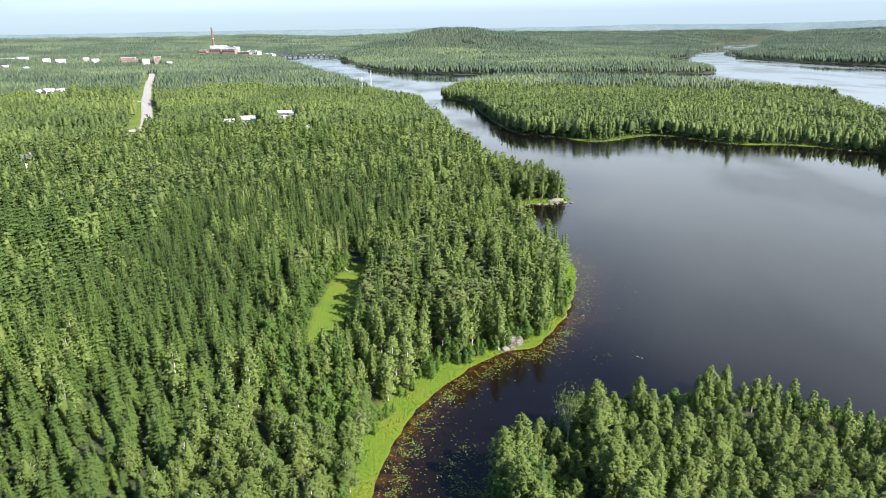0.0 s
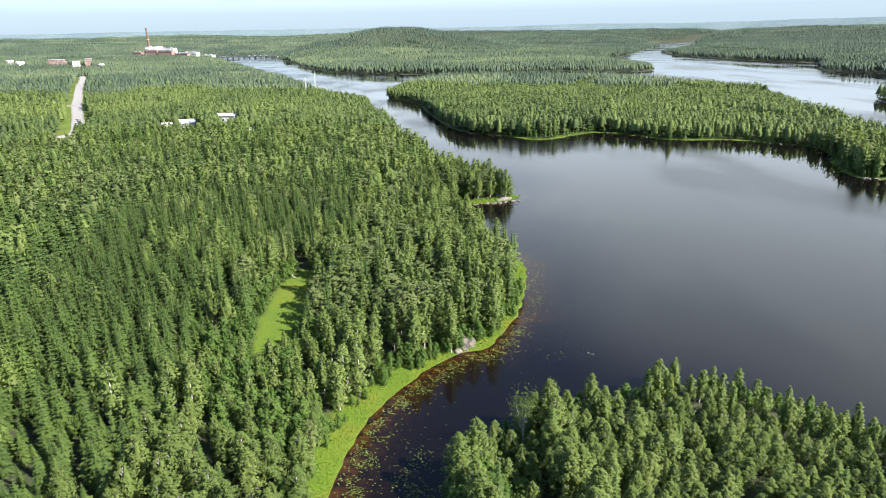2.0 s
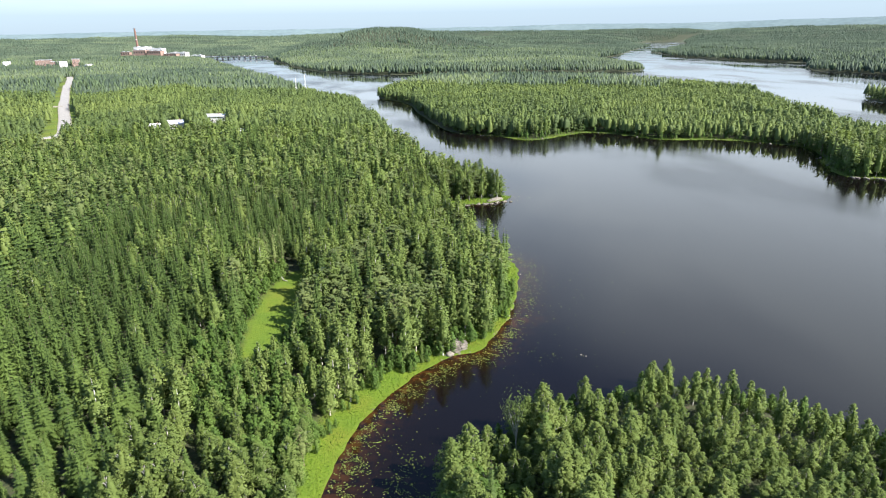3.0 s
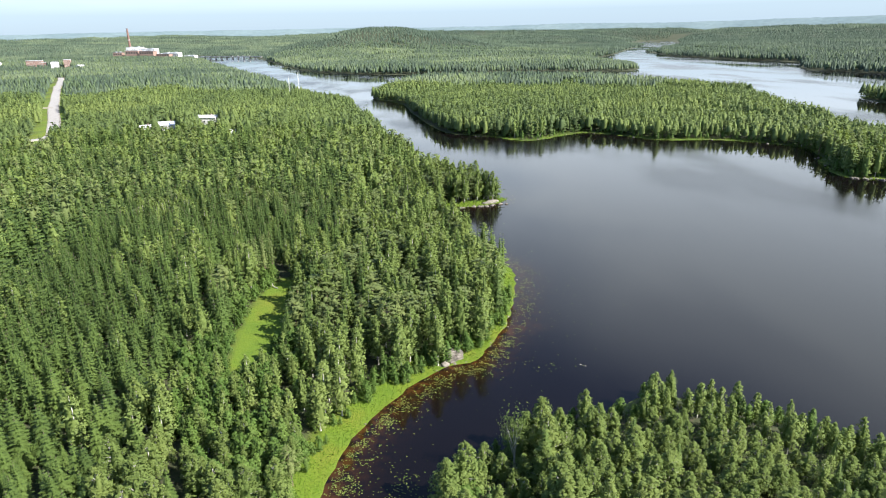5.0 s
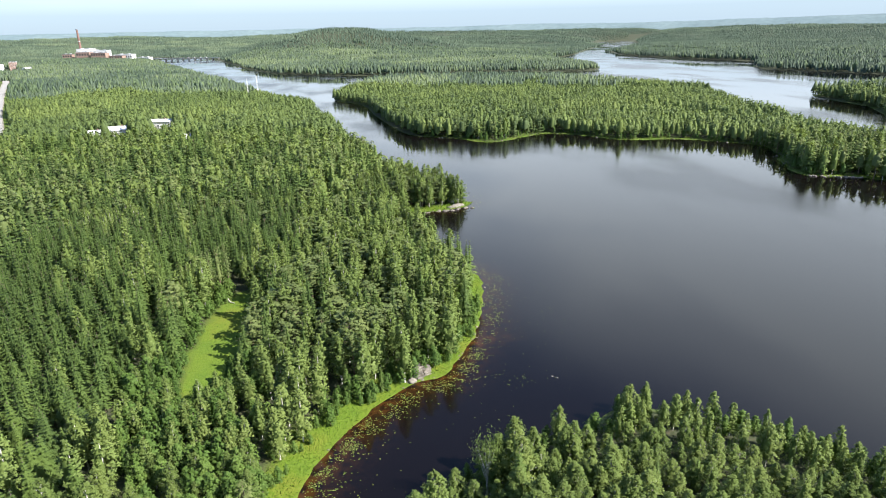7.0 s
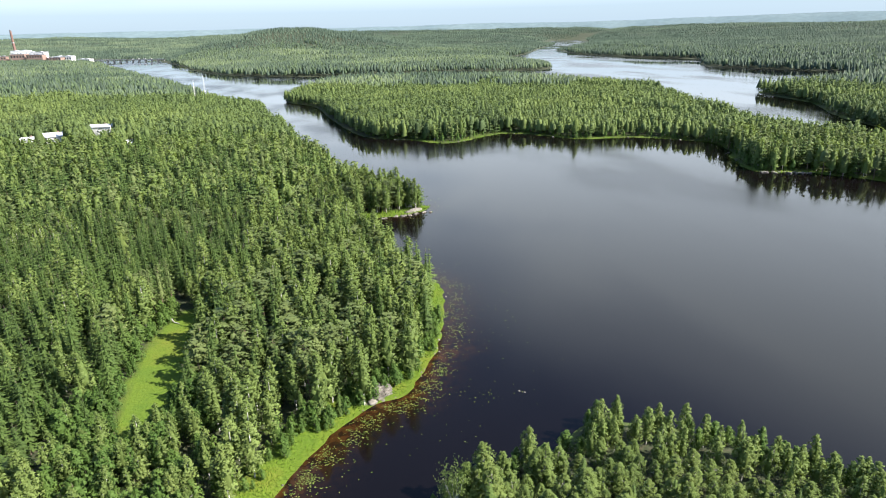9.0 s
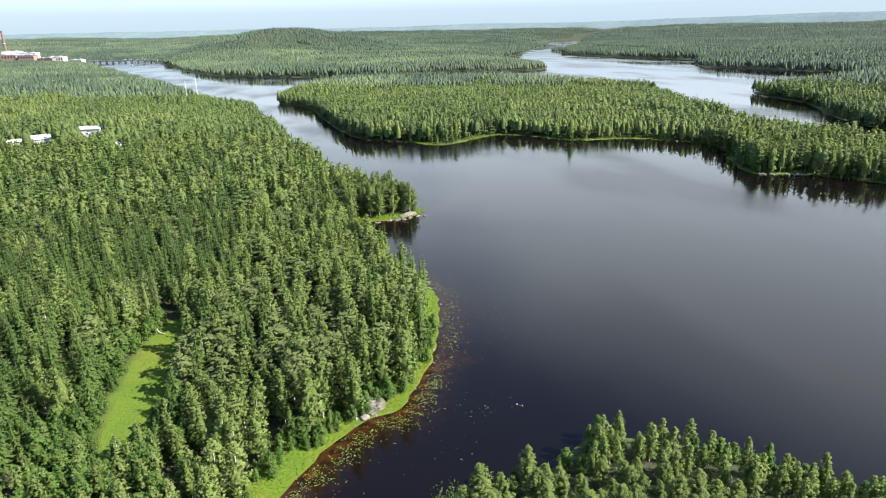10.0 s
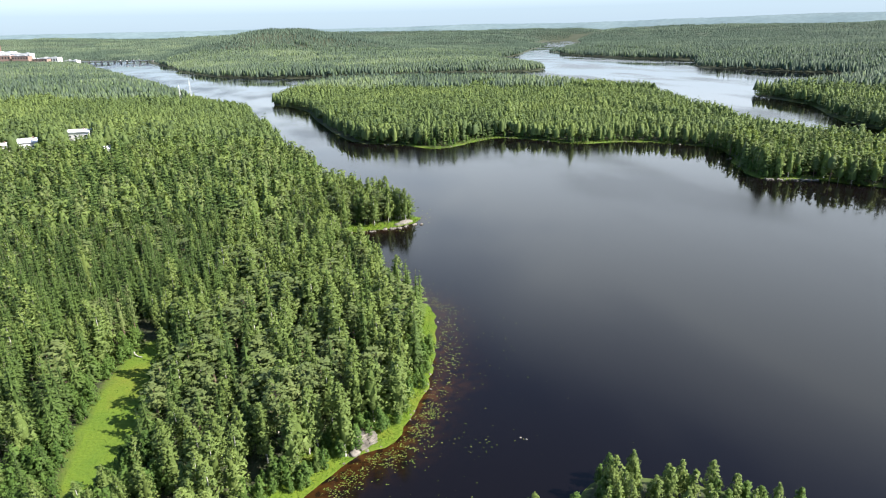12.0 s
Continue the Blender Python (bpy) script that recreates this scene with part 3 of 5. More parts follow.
def pine(seed, level):
    """A pine with a bare reddish stem and uneven tufted boughs. Slot 0 bark, 1 needles."""
    rng = np.random.RandomState(seed)
    tall, wide = 17.5 * rng.uniform(0.92, 1.06), 2.4 * rng.uniform(0.85, 1.2)
    bottom = tall * rng.uniform(0.24, 0.38)
    bow = rng.uniform(-0.4, 0.4, 2)
    if level == 4:
        return joined([(*mound(rng, bottom * 0.5, tall, wide, 3), 1)])
    count, radius, per, size = ((54, 0.6, 22, 0.34), (30, 0.74, 13, 0.58), (12, 1.0, 6, 1.1), (7, 1.1, 3, 1.4))[level]
    f = (np.arange(count) + rng.uniform(0, 1, count)) / count
    a = np.arange(count) * 2.39996 + rng.uniform(-0.7, 0.7, count)
    r = wide * np.minimum(1, 0.7 + f) * np.clip(1.05 - f, 0, 1) ** 0.5 * rng.uniform(0.4, 1.1, count)
    ends = np.stack([r * np.cos(a) + bow[0] * f, r * np.sin(a) + bow[1] * f, bottom + (tall - bottom) * f + 0.12 * r], 1)
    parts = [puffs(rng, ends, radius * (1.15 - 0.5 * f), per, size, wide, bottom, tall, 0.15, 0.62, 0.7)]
    if level < 3:
        parts.append((*stem([(0, 0, -0.5), (*bow * 0.5, tall * 0.45), (*bow, tall * 0.95)], (0.2, 0.15, 0.02), (7, 4, 3)[level]), 0))
    if level == 0:
        for e in ends[::2]:
            parts.append((*stem([(bow[0] * 0.7, bow[1] * 0.7, e[2] - 0.2), e * (0.6, 0.6, 1), e], (0.06, 0.04, 0.015), 3), 0))
    parts.append((*mound(rng, bottom + 0.5, bottom + 0.8 * (tall - bottom), wide * (0.34, 0.34, 0.55, 0.8)[level], 5), 1))
    return joined(parts)


def alder(seed, level):
    """A round, low, many-stemmed alder or willow bush."""
    return birch(seed + 900, level, 8.0, 2.5, 0.06, 0.85, 0)


def stands(x, y, size, seed):
    """A value from 0 to 1 for each stand of trees, the same all over the stand."""
    cx, cy = np.floor(x / size), np.floor(y / size)
    best, value = np.full(len(x), 1e18), np.zeros(len(x))
    for ox in (-1, 0, 1):
        for oy in (-1, 0, 1):
            ix, iy = cx + ox, cy + oy
            h = [np.modf(np.abs(np.sin(ix * k + iy * m + seed)) * 43758.5453)[0] for k, m in ((12.9898, 78.233), (39.346, 11.135), (73.156, 52.235))]
            d = (x - (ix + h[0]) * size) ** 2 + (y - (iy + h[1]) * size) ** 2
            value = np.where(d < best, h[2], value)
            best = np.minimum(best, d)
    return value


KINDS = {"spruce": (spruce, SPRUCE, BARK_DARK), "birch": (birch, BIRCH, BARK_BIRCH), "pine": (pine, PINE, BARK_PINE), "alder": (alder, ALDER, BARK_DARK)}


def scatter(name, kind, level, pts, zs, sizes, label, mat=None, variants=6, widths=None):
    """Many trees of a kind in one mesh."""
    if not len(pts):
        return None
    rng = np.random.RandomState(len(pts) + level)
    make, leaf, bk = KINDS[kind]
    pick, turn = rng.randint(0, variants, len(pts)), rng.uniform(0, 6.283, len(pts))
    tint = 0.45 + 0.22 * waves(pts[:, 0], pts[:, 1], 70 if level < 3 else 200, 41) + rng.uniform(-0.35, 0.35, len(pts)) * (1 if level < 3 else 0.7)
    if level > 2:
        tint += 0.8 * (stands(pts[:, 0], pts[:, 1], 95 if level == 3 else 190, 3) - 0.5)
    if level > 3:                           # cloud shade over the eastern shores, put into the tint
        tint -= 0.5 * np.clip((pts[:, 0] - 450) / 500, 0, 1)
        # old dark forest on the hill
        tint -= 0.4 * np.exp(-((pts[:, 0] - 60) / 420) ** 4 - ((pts[:, 1] - 2330) / 260) ** 4)
    if kind == "spruce" and level < 3:      # an older, deeper green spruce stand west of the headland
        stand = np.clip((-8 - pts[:, 0]) / 12, 0, 1) * np.clip((pts[:, 1] - 165) / 30, 0, 1) * np.clip((400 - pts[:, 1]) / 60, 0, 1)
        tint = tint - 0.4 * stand
    tint = np.clip(tint, 0.01, 0.99)
    vs, fs, ss, ts, ns, es, n = [], [], [], [], [], [], 0
    for k in range(variants):
        q = np.nonzero(pick == k)[0]
        if not len(q):
            continue
        v, f, s, nv, tip = make(k * 7 + level, level)
        c, sn = np.cos(turn[q])[:, None], np.sin(turn[q])[:, None]
        z = sizes[q][:, None]
        w = z * (widths[q][:, None] if widths is not None else rng.uniform(0.88, 1.15, (len(q), 1)))
        co = np.stack([w * (c * v[:, 0] - sn * v[:, 1]) + pts[q, 0:1], w * (sn * v[:, 0] + c * v[:, 1]) + pts[q, 1:2], z * v[:, 2] + zs[q][:, None]], -1)
        vs.append(co.reshape(-1, 3))
        ns.append(np.stack([c * nv[:, 0] - sn * nv[:, 1], sn * nv[:, 0] + c * nv[:, 1], np.broadcast_to(nv[:, 2], (len(q), len(v)))], -1).reshape(-1, 3))
        fs.append((f[None] + (np.arange(len(q)) * len(v))[:, None, None] + n).reshape(-1, 3))
        ss.append(np.tile(s, len(q)))
        ts.append(np.repeat(tint[q], len(v)))
        es.append(np.tile(tip, len(q)))
        n += len(q) * len(v)
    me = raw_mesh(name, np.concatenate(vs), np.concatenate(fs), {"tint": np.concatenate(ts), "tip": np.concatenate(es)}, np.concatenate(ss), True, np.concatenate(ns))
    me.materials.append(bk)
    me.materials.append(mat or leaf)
    return tagged(new(name, me), label, "forest", kind="stuff")


def jittered(x0, x1, y0, y1, step, seed):
    rng = np.random.RandomState(seed)
    xs, ys = np.arange(x0, x1, step), np.arange(y0, y1, step)
    g = np.stack(np.meshgrid(xs, ys), -1).reshape(-1, 2)
    return g + rng.uniform(-0.42, 0.42, g.shape) * step


def in_reach(p, back=0.0):
    """The part of the land that the flight looks over."""
    a = np.degrees(np.arctan2(p[:, 0] - 2, p[:, 1] + 12 + back))
    return (a > -43) & (a < 54)


def wooded(p, d):
    """Where trees stand: off the shore, the meadow and the road."""
    x, y = p[:, 0], p[:, 1]
    margin = np.where((x < 6) & (y < 122), 4.6, np.where((y < 195) & (x < 50), 1.8, 2.0)) + 1.3 * waves(x, y, 14, 21)
    margin = np.where((y > 160) & (y < 200) & (x > 20) & (x < 60), 4.0, margin)
    margin = np.where((y > 258) & (y < 287) & (x < 70) & (x > 30), np.where(y < 269, 5.0, 1.6), margin)
    margin = np.where(signed(p, LANDS[2]) > 0, np.where((y < 470) & (x > 85) & (x < 262), 4.6, 1.6) + 1.3 * waves(x, y, 30, 22), margin)
    margin = np.where((signed(p, LANDS[1]) > 0) & (y > 60), np.where(x < 17, 1.6, 4.5 + 1.2 * waves(x, y, 9, 23)), margin)
    ok = (d > margin) & (signed(p, MEADOW) < np.where(x > -30, -2.2, -1.4)) & (off_line(p, ROAD) > np.where(y < 560, 13, 10))
    for hx, hy, r, deep in YARDS:
        t = np.hypot(hx, hy)
        ux, uy = hx / t, hy / t
        along, across = (x - hx) * ux + (y - hy) * uy, np.abs((x - hx) * uy - (y - hy) * ux)
        ok &= ~((across < r) & (along < r) & (along > -deep))
    return ok


def spruce_zone(x, y):
    """The close spruce stand inland."""
    return ((x < -45) | ((x < -12) & (y > 192))) & (y < 360 - 0.15 * (x + 45))


def mixture(p, d):
    """Which kind stands where: 0 spruce, 1 birch, 2 pine, 3 alder."""
    x, y = p[:, 0], p[:, 1]
    rng = np.random.RandomState(len(p))
    u = rng.uniform(0, 1, len(p))
    patch = waves(x, y, 60, 31)
    b = np.full(len(p), 0.20) + 0.18 * patch
    pn = np.full(len(p), 0.15) + 0.12 * waves(x, y, 45, 32)
    shore_birch = (x < 5) & (y < 132) & (d < 34 + 6 * patch)
    b = np.where(shore_birch, 0.92, b)
    fore = signed(p, LANDS[1]) > 0
    b, pn = np.where(fore, 0.93, b), np.where(fore | shore_birch, 0.0, pn)
    head = (x > -22) & (y > 132) & (y < 300) & (x < 70)
    b, pn = np.where(head, 0.36 + 0.16 * patch, b), np.where(head, 0.36, pn)
    spruces = spruce_zone(x, y)
    b, pn = np.where(spruces, np.where(y < 225, 0.04, 0.12) + 0.14 * np.clip(patch, 0, 1), b), np.where(spruces, np.where(y < 225, 0.0, 0.16), pn)
    lighter = (x < 0) & (y + 45 * patch > 400) & (y < 1200)
    b = np.where(lighter, 0.45 + 0.3 * patch, b)
    beyond_isle = y > 1000
    b, pn = np.where(beyond_isle, 0.28 + 0.3 * patch, b), np.where(beyond_isle, 0.4, pn)
    isle = signed(p, LANDS[2]) > 0
    b, pn = np.where(isle, 0.32 + 0.3 * patch, b), np.where(isle, 0.25, pn)
    edge = (d < 7) & (y < 320) & ~fore & ~isle
    b, pn = np.where(edge & (x < 30), np.maximum(b, 0.7), b), np.where(edge, 0.03, pn)
    kinds = np.where(u < b, 1, np.where(u < b + pn, 2, 0))
    return np.where(fore & (x < 19) & (u < 0.35), 3, kinds)


ORDER = ("spruce", "birch", "pine", "alder")
LABELS = {"spruce": "dense dark green spruce forest on the shore", "birch": "light green birch wood along the lake shore", "pine": "grey-green pine wood with reddish bare stems", "alder": "bushy green alders by the shore"}


def tree_thing(kind, seed, label, category, level=0):
    """One tree as an empty with trunk and crown."""
    make, leaf, bk = KINDS[kind]
    v, f, s, nv, tip = make(seed, level)
    root = tagged(new(kind + "_tree"), label, category)
    for name, slot, mat in (("trunk", 0, bk), ("crown", 1, leaf)):
        g = f[s == slot]
        used, inv = np.unique(g, return_inverse=True)
        me = raw_mesh(name, v[used], inv.reshape(-1, 3), {"tip": tip[used]}, smooth=True, normals=nv[used])
        me.materials.append(mat)
        new(name, me).parent = root
    return root


THING_LABELS = {"birch": "slender birch tree with light green drooping leaves", "spruce": "narrow dark green spruce tree with drooping boughs", "pine": "pine tree with reddish stem and tufted grey-green crown", "alder": "bushy fresh green alder at the water's edge"}
close, loose = jittered(-95, 115, 36, 306, 3.25, 1), jittered(-95, 115, 36, 306, 4.1, 15)
near = np.concatenate([q[(spruce_zone(q[:, 0], q[:, 1]) | (signed(q, LANDS[1]) > 0)) == dense] for q, dense in ((close, True), (loose, False))])
near = near[in_reach(near, 25) & ((near[:, 1] < 262) | ((near[:, 0] > 8) & (near[:, 0] < 70)))]
nd = land(near)
ok = wooded(near, nd)
near, nd = near[ok], nd[ok]
nz, nk = height(near, nd), mixture(near, nd)
rs = np.random.RandomState(3)
nsize = 0.77 + 0.042 * rs.normal(size=len(near)).clip(-2, 2) + 0.05 * waves(near[:, 0], near[:, 1], 40, 12)
nsize = np.where(signed(near, LANDS[1]) > 0, 0.635 - 0.19 * np.clip((near[:, 0] - 33) / 14, 0, 1) + 0.5 * (nsize - 0.77), nsize)
nsize = np.where((signed(near, LANDS[1]) > 0) & (near[:, 0] < 28), nsize * np.where((np.abs(near[:, 0] - 19.5) < 5) & (near[:, 1] < 93) & (near[:, 1] > 66), 0.74, 1.3), nsize)
nsize = np.where(nk == 3, nsize * 1.2, nsize)
nsize = np.where((near[:, 1] < 150) & (near[:, 0] > -70) & (near[:, 0] < 0), nsize * 0.88, nsize)
slope = near[:, 0] / near[:, 1]
nsize = np.where((slope > -0.36) & (slope < -0.13) & (near[:, 1] > 92) & (near[:, 1] < 140), np.minimum(nsize, 0.5) - 0.06 * rs.uniform(0, 1, len(near)), nsize)
WIDTHS = {"spruce": (1.02, 1.35), "birch": (1.22, 1.55), "pine": (1.3, 1.65), "alder": (1.2, 1.6)}
reach = np.hypot(near[:, 0] - 4, near[:, 1])
single = np.zeros(len(near), bool)
made = {}
for k, limit in enumerate((300, 300, 200, 60)):
    q = np.nonzero((nk == k) & (near[:, 1] > 58))[0]
    q = q[np.argsort(reach[q])][:limit]
    single[q] = True
    kind = ORDER[k]
    for i in q:
        level = 0 if reach[i] < (112 if kind == "birch" else 135) else 1
        seed = int(rs.randint(0, 7 if kind == "birch" else 5))
        wide = rs.uniform(*WIDTHS[kind]) * (1.18 if kind != "spruce" and (near[i, 1] > 128 or near[i, 0] > 38) else 1)
        m = Matrix.LocRotScale((near[i, 0], near[i, 1], nz[i]), Euler((rs.normal() * 0.02, rs.normal() * 0.02, rs.uniform(0, 6.28))), (nsize[i] * wide,) * 2 + (nsize[i],))
        if (kind, seed, level) in made:
            copy_thing(made[kind, seed, level], m)
        else:
            t = tree_thing(kind, seed, THING_LABELS[kind], "tree", level)
            t["group"] = kind + " trees by the shore"
            t.matrix_basis = m
            made[kind, seed, level] = t

rest = ~single
for k in range(4):
    q = rest & (nk == k)
    scatter(ORDER[k] + "_forest", ORDER[k], 1, near[q], nz[q], nsize[q], LABELS[ORDER[k]], widths=rs.uniform(*WIDTHS[ORDER[k]], q.sum()) * (1 if k == 0 else 1.16))

tip = jittered(27, 56, 269.5, 300, 3.5, 16)                     # close trees on the rocky point
td = land(tip)
tip, td = tip[(td > 1.5) & (tip[:, 1] > 269)], td[(td > 1.5) & (tip[:, 1] > 269)]
for i, (x, y) in enumerate(tip):
    kind = ("birch", "pine", "birch", "pine", "spruce")[rs.randint(0, 5)]
    tall = rs.uniform(0.8, 0.95)
    t = copy_thing([q for (name, _, _), q in made.items() if name == kind][-1 - i % 3], Matrix.LocRotScale((x, y, float(height(tip[i:i + 1], td[i:i + 1])[0])), Euler((0, 0, rs.uniform(0, 6.28))), (tall * 1.4, tall * 1.4, tall)))
    t["group"] = kind + " trees on the point"

mid = np.concatenate([jittered(-330, 400, 262, 440, 4.0, 2), jittered(-330, -95, 40, 262, 4.0, 4), jittered(115, 400, 60, 262, 4.0, 5)])
mid = mid[in_reach(mid, 10)]
mid = mid[(np.hypot(mid[:, 0], mid[:, 1]) < 460) & ~((mid[:, 0] > 8) & (mid[:, 0] < 70) & (mid[:, 1] < 306))]
md = land(mid)
ok = wooded(mid, md)
mid, md = mid[ok], md[ok]
mz, mk = height(mid, md), mixture(mid, md)
msize = 0.78 + 0.055 * rs.normal(size=len(mid)).clip(-2, 2) + 0.05 * waves(mid[:, 0], mid[:, 1], 50, 12)
for k in range(3):
    q = mk == k
    scatter(ORDER[k] + "_forest", ORDER[k], 2, mid[q], mz[q], msize[q], LABELS[ORDER[k]], widths=rs.uniform(1.15, 1.5, q.sum()) * (1 if k == 0 else 1.12))

beyond = jittered(-800, 800, 60, 920, 3.6, 8)
br = np.hypot(beyond[:, 0], beyond[:, 1]) + 45 * waves(beyond[:, 0], beyond[:, 1], 110, 91)
far = jittered(-1700, 2100, 300, 2150, 6.0, 6)
fr = np.hypot(far[:, 0], far[:, 1]) + 45 * waves(far[:, 0], far[:, 1], 110, 91)
both = [(beyond[in_reach(beyond) & ((np.hypot(beyond[:, 0], beyond[:, 1]) >= 460) | (beyond[:, 1] >= 440)) & (br < 820)], 1.42, 3), (far[in_reach(far) & (fr >= 820) & (fr < 2100)], 1.3, 4)]
for pts, spread, level in both:
    fd = land(pts)
    ok = wooded(pts, fd)
    pts, fd = pts[ok], fd[ok]
    fz, fk = height(pts, fd), mixture(pts, fd)
    fsize = (0.74 + 0.06 * rs.normal(size=len(pts)).clip(-2, 2)) * (0.8 + 0.34 * stands(pts[:, 0], pts[:, 1], 95 if level == 3 else 190, 5))
    for k in range(3):
        q = fk == k
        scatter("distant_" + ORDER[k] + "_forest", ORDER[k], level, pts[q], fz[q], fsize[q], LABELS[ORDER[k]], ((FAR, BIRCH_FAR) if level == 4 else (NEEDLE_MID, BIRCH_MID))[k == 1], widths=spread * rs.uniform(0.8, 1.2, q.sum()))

for inner, outer, step, spread, seed in ((2100, 3600, 9.5, 1.6, 7), (3600, 4790, 13.0, 2.0, 9)):
    rim = jittered(-3700, 4400, 1300, 5300, step, seed)
    rr = np.hypot(rim[:, 0], rim[:, 1])
    rim = rim[in_reach(rim) & (rr > inner) & (rr < outer)]
    rd = land(rim)
    rim, rd = rim[rd > 6], rd[rd > 6]
    ok = wooded(rim, rd)
    rim, rd = rim[ok], rd[ok]
    rsize = rs.uniform(0.64, 0.84, len(rim)) * (0.75 + 0.36 * stands(rim[:, 0], rim[:, 1], 190, 5))
    rw, rz, conifer = spread * rs.uniform(0.8, 1.25, len(rim)), height(rim, rd) - 2, rs.uniform(0, 1, len(rim)) < 0.5
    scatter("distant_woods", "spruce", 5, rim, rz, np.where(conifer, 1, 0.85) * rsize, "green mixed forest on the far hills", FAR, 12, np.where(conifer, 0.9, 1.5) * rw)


# ---- parts and plain solids ----
def part(name, bm, mat, parent, label=""):
    me = bpy.data.meshes.new(name)
    bm.to_mesh(me)
    bm.free()
    me.materials.append(mat)
    ob = new(name, me)
    ob.parent = parent
    return tagged(ob, label)


def box(bm, x0, x1, y0, y1, z0, z1):
    m = Matrix.LocRotScale(((x0 + x1) / 2, (y0 + y1) / 2, (z0 + z1) / 2), None, (x1 - x0, y1 - y0, z1 - z0))
    bmesh.ops.create_cube(bm, size=1, matrix=m)
    return bm


def solid(x0, x1, y0, y1, z0, z1):
    return box(bmesh.new(), x0, x1, y0, y1, z0, z1)


def ground_at(x, y):
    p = np.array([[x, y]], float)
    return float(height(p, land(p))[0])


def boulder(seed, rough=0.25, flats=7):
    """A worn granite boulder of unit radius with some flat faces."""
    rng = np.random.RandomState(seed)
    bm = bmesh.new()
    bmesh.ops.create_icosphere(bm, subdivisions=3, radius=1)
    planes = [(Vector(rng.normal(size=3)).normalized(), rng.uniform(0.6, 0.9)) for _ in range(flats)]
    for v in bm.verts:
        for n, d in planes:
            over = v.co.dot(n) - d
            if over > 0:
                v.co -= n * over * 0.92
        v.co *= 1 + rough * 0.35 * noise.noise(v.co * 1.7 + Vector((seed, 0, 0))) + 0.03 * noise.noise(v.co * 6)
    for f in bm.faces:
        f.smooth = True
    return bm


# ---- rocks on the shore ----
HEATH = mottled("dry_heath", (0.10, 0.075, 0.035), (0.22, 0.14, 0.08), 1.2, 0.95, 0.1)


def rock_outcrop(x, y):
    """Cracked pale granite ledges with boulders at their foot."""
    z = 0.0
    root = tagged(new("rock_outcrop"), "cracked pale grey granite outcrop at the water's edge", "rock")
    root.matrix_basis = pose(x, y, z, 0, 0, 24) @ Matrix.Diagonal((1.05, 0.95, 0.9, 1))
    rng = np.random.RandomState(5)
    for k in range(9):
        level, col = k // 2, k % 2
        sx, sy, sz = rng.uniform(0.85, 1.15), rng.uniform(0.8, 1.1), rng.uniform(0.22, 0.3)
        bm = bmesh.new()
        bmesh.ops.create_cube(bm, size=2)
        bmesh.ops.subdivide_edges(bm, edges=bm.edges[:], cuts=2, use_grid_fill=True)
        for v in bm.verts:
            v.co = Vector((v.co.x * sx, v.co.y * sy, v.co.z * sz)) * (1 + 0.16 * noise.noise(v.co * 1.1 + Vector((k * 3, 0, 0))))
        bmesh.ops.bevel(bm, geom=[e for e in bm.edges if e.calc_face_angle(0) > 0.6], offset=0.05, segments=1, affect="EDGES")
        bm.transform(pose(0.1 + col * 2.0 + rng.uniform(-0.15, 0.15), 0.9 + 0.22 * level, 0.25 + level * 0.58, rng.uniform(-4, 4), rng.uniform(-4, 4), rng.uniform(-9, 9)))
        part("ledge", bm, GRANITE, root)
    bm = boulder(61, 0.4)
    bm.transform(pose(0.9, 2.6, 2.3) @ Matrix.Diagonal((2.4, 1.3, 0.45, 1)))
    part("heath_cap", bm, HEATH, root, "brown dry heath and moss")
    for k, (px, py, pz, r) in enumerate(((-1.9, 0.1, 0.25, 0.95), (-1.3, 0.9, 0.6, 0.9), (-2.9, 0.4, 0.1, 0.45), (3.4, 0.3, 0.1, 0.4), (0.2, -0.6, 0.0, 0.4))):
        bm = boulder(k + 20)
        bm.transform(pose(px, py, pz, 0, 0, 40 * k) @ Matrix.Diagonal((r * 1.2, r, r * 0.75, 1)))
        part("boulder", bm, GRANITE, root)
    return root


rock_outcrop(16.2, 131.3)

slab = boulder(3, 0.5, 9)
slab.transform(Matrix.Diagonal((5.6, 1.9, 0.9, 1)))
for v in slab.verts:
    v.co.z += 0.25 * noise.noise(v.co * 0.9)
me = bpy.data.meshes.new("granite_slab")
slab.to_mesh(me)
slab.free()
me.materials.append(GRANITE)
ob = tagged(new("granite_slab", me), "low worn slab of pale granite on the point", "rock")
ob.matrix_basis = pose(51.0, 268.9, 0.25, 0, 0, 21)

stone_meshes = []
for k in range(4):
    bm = boulder(40 + k)
    me = bpy.data.meshes.new("shore_stone")
    bm.to_mesh(me)
    bm.free()
    me.materials.append(GRANITE)
    stone_meshes.append(me)


def stone(x, y, z, r, k):
    ob = tagged(new("shore_stone", stone_meshes[k % 4]), "pale grey granite stone lying in the shallows", "stone", "stones along the shore")
    ob.matrix_basis = pose(x, y, z, 0, 0, 67 * k) @ Matrix.Diagonal((r * 1.25, r, r * 0.75, 1))


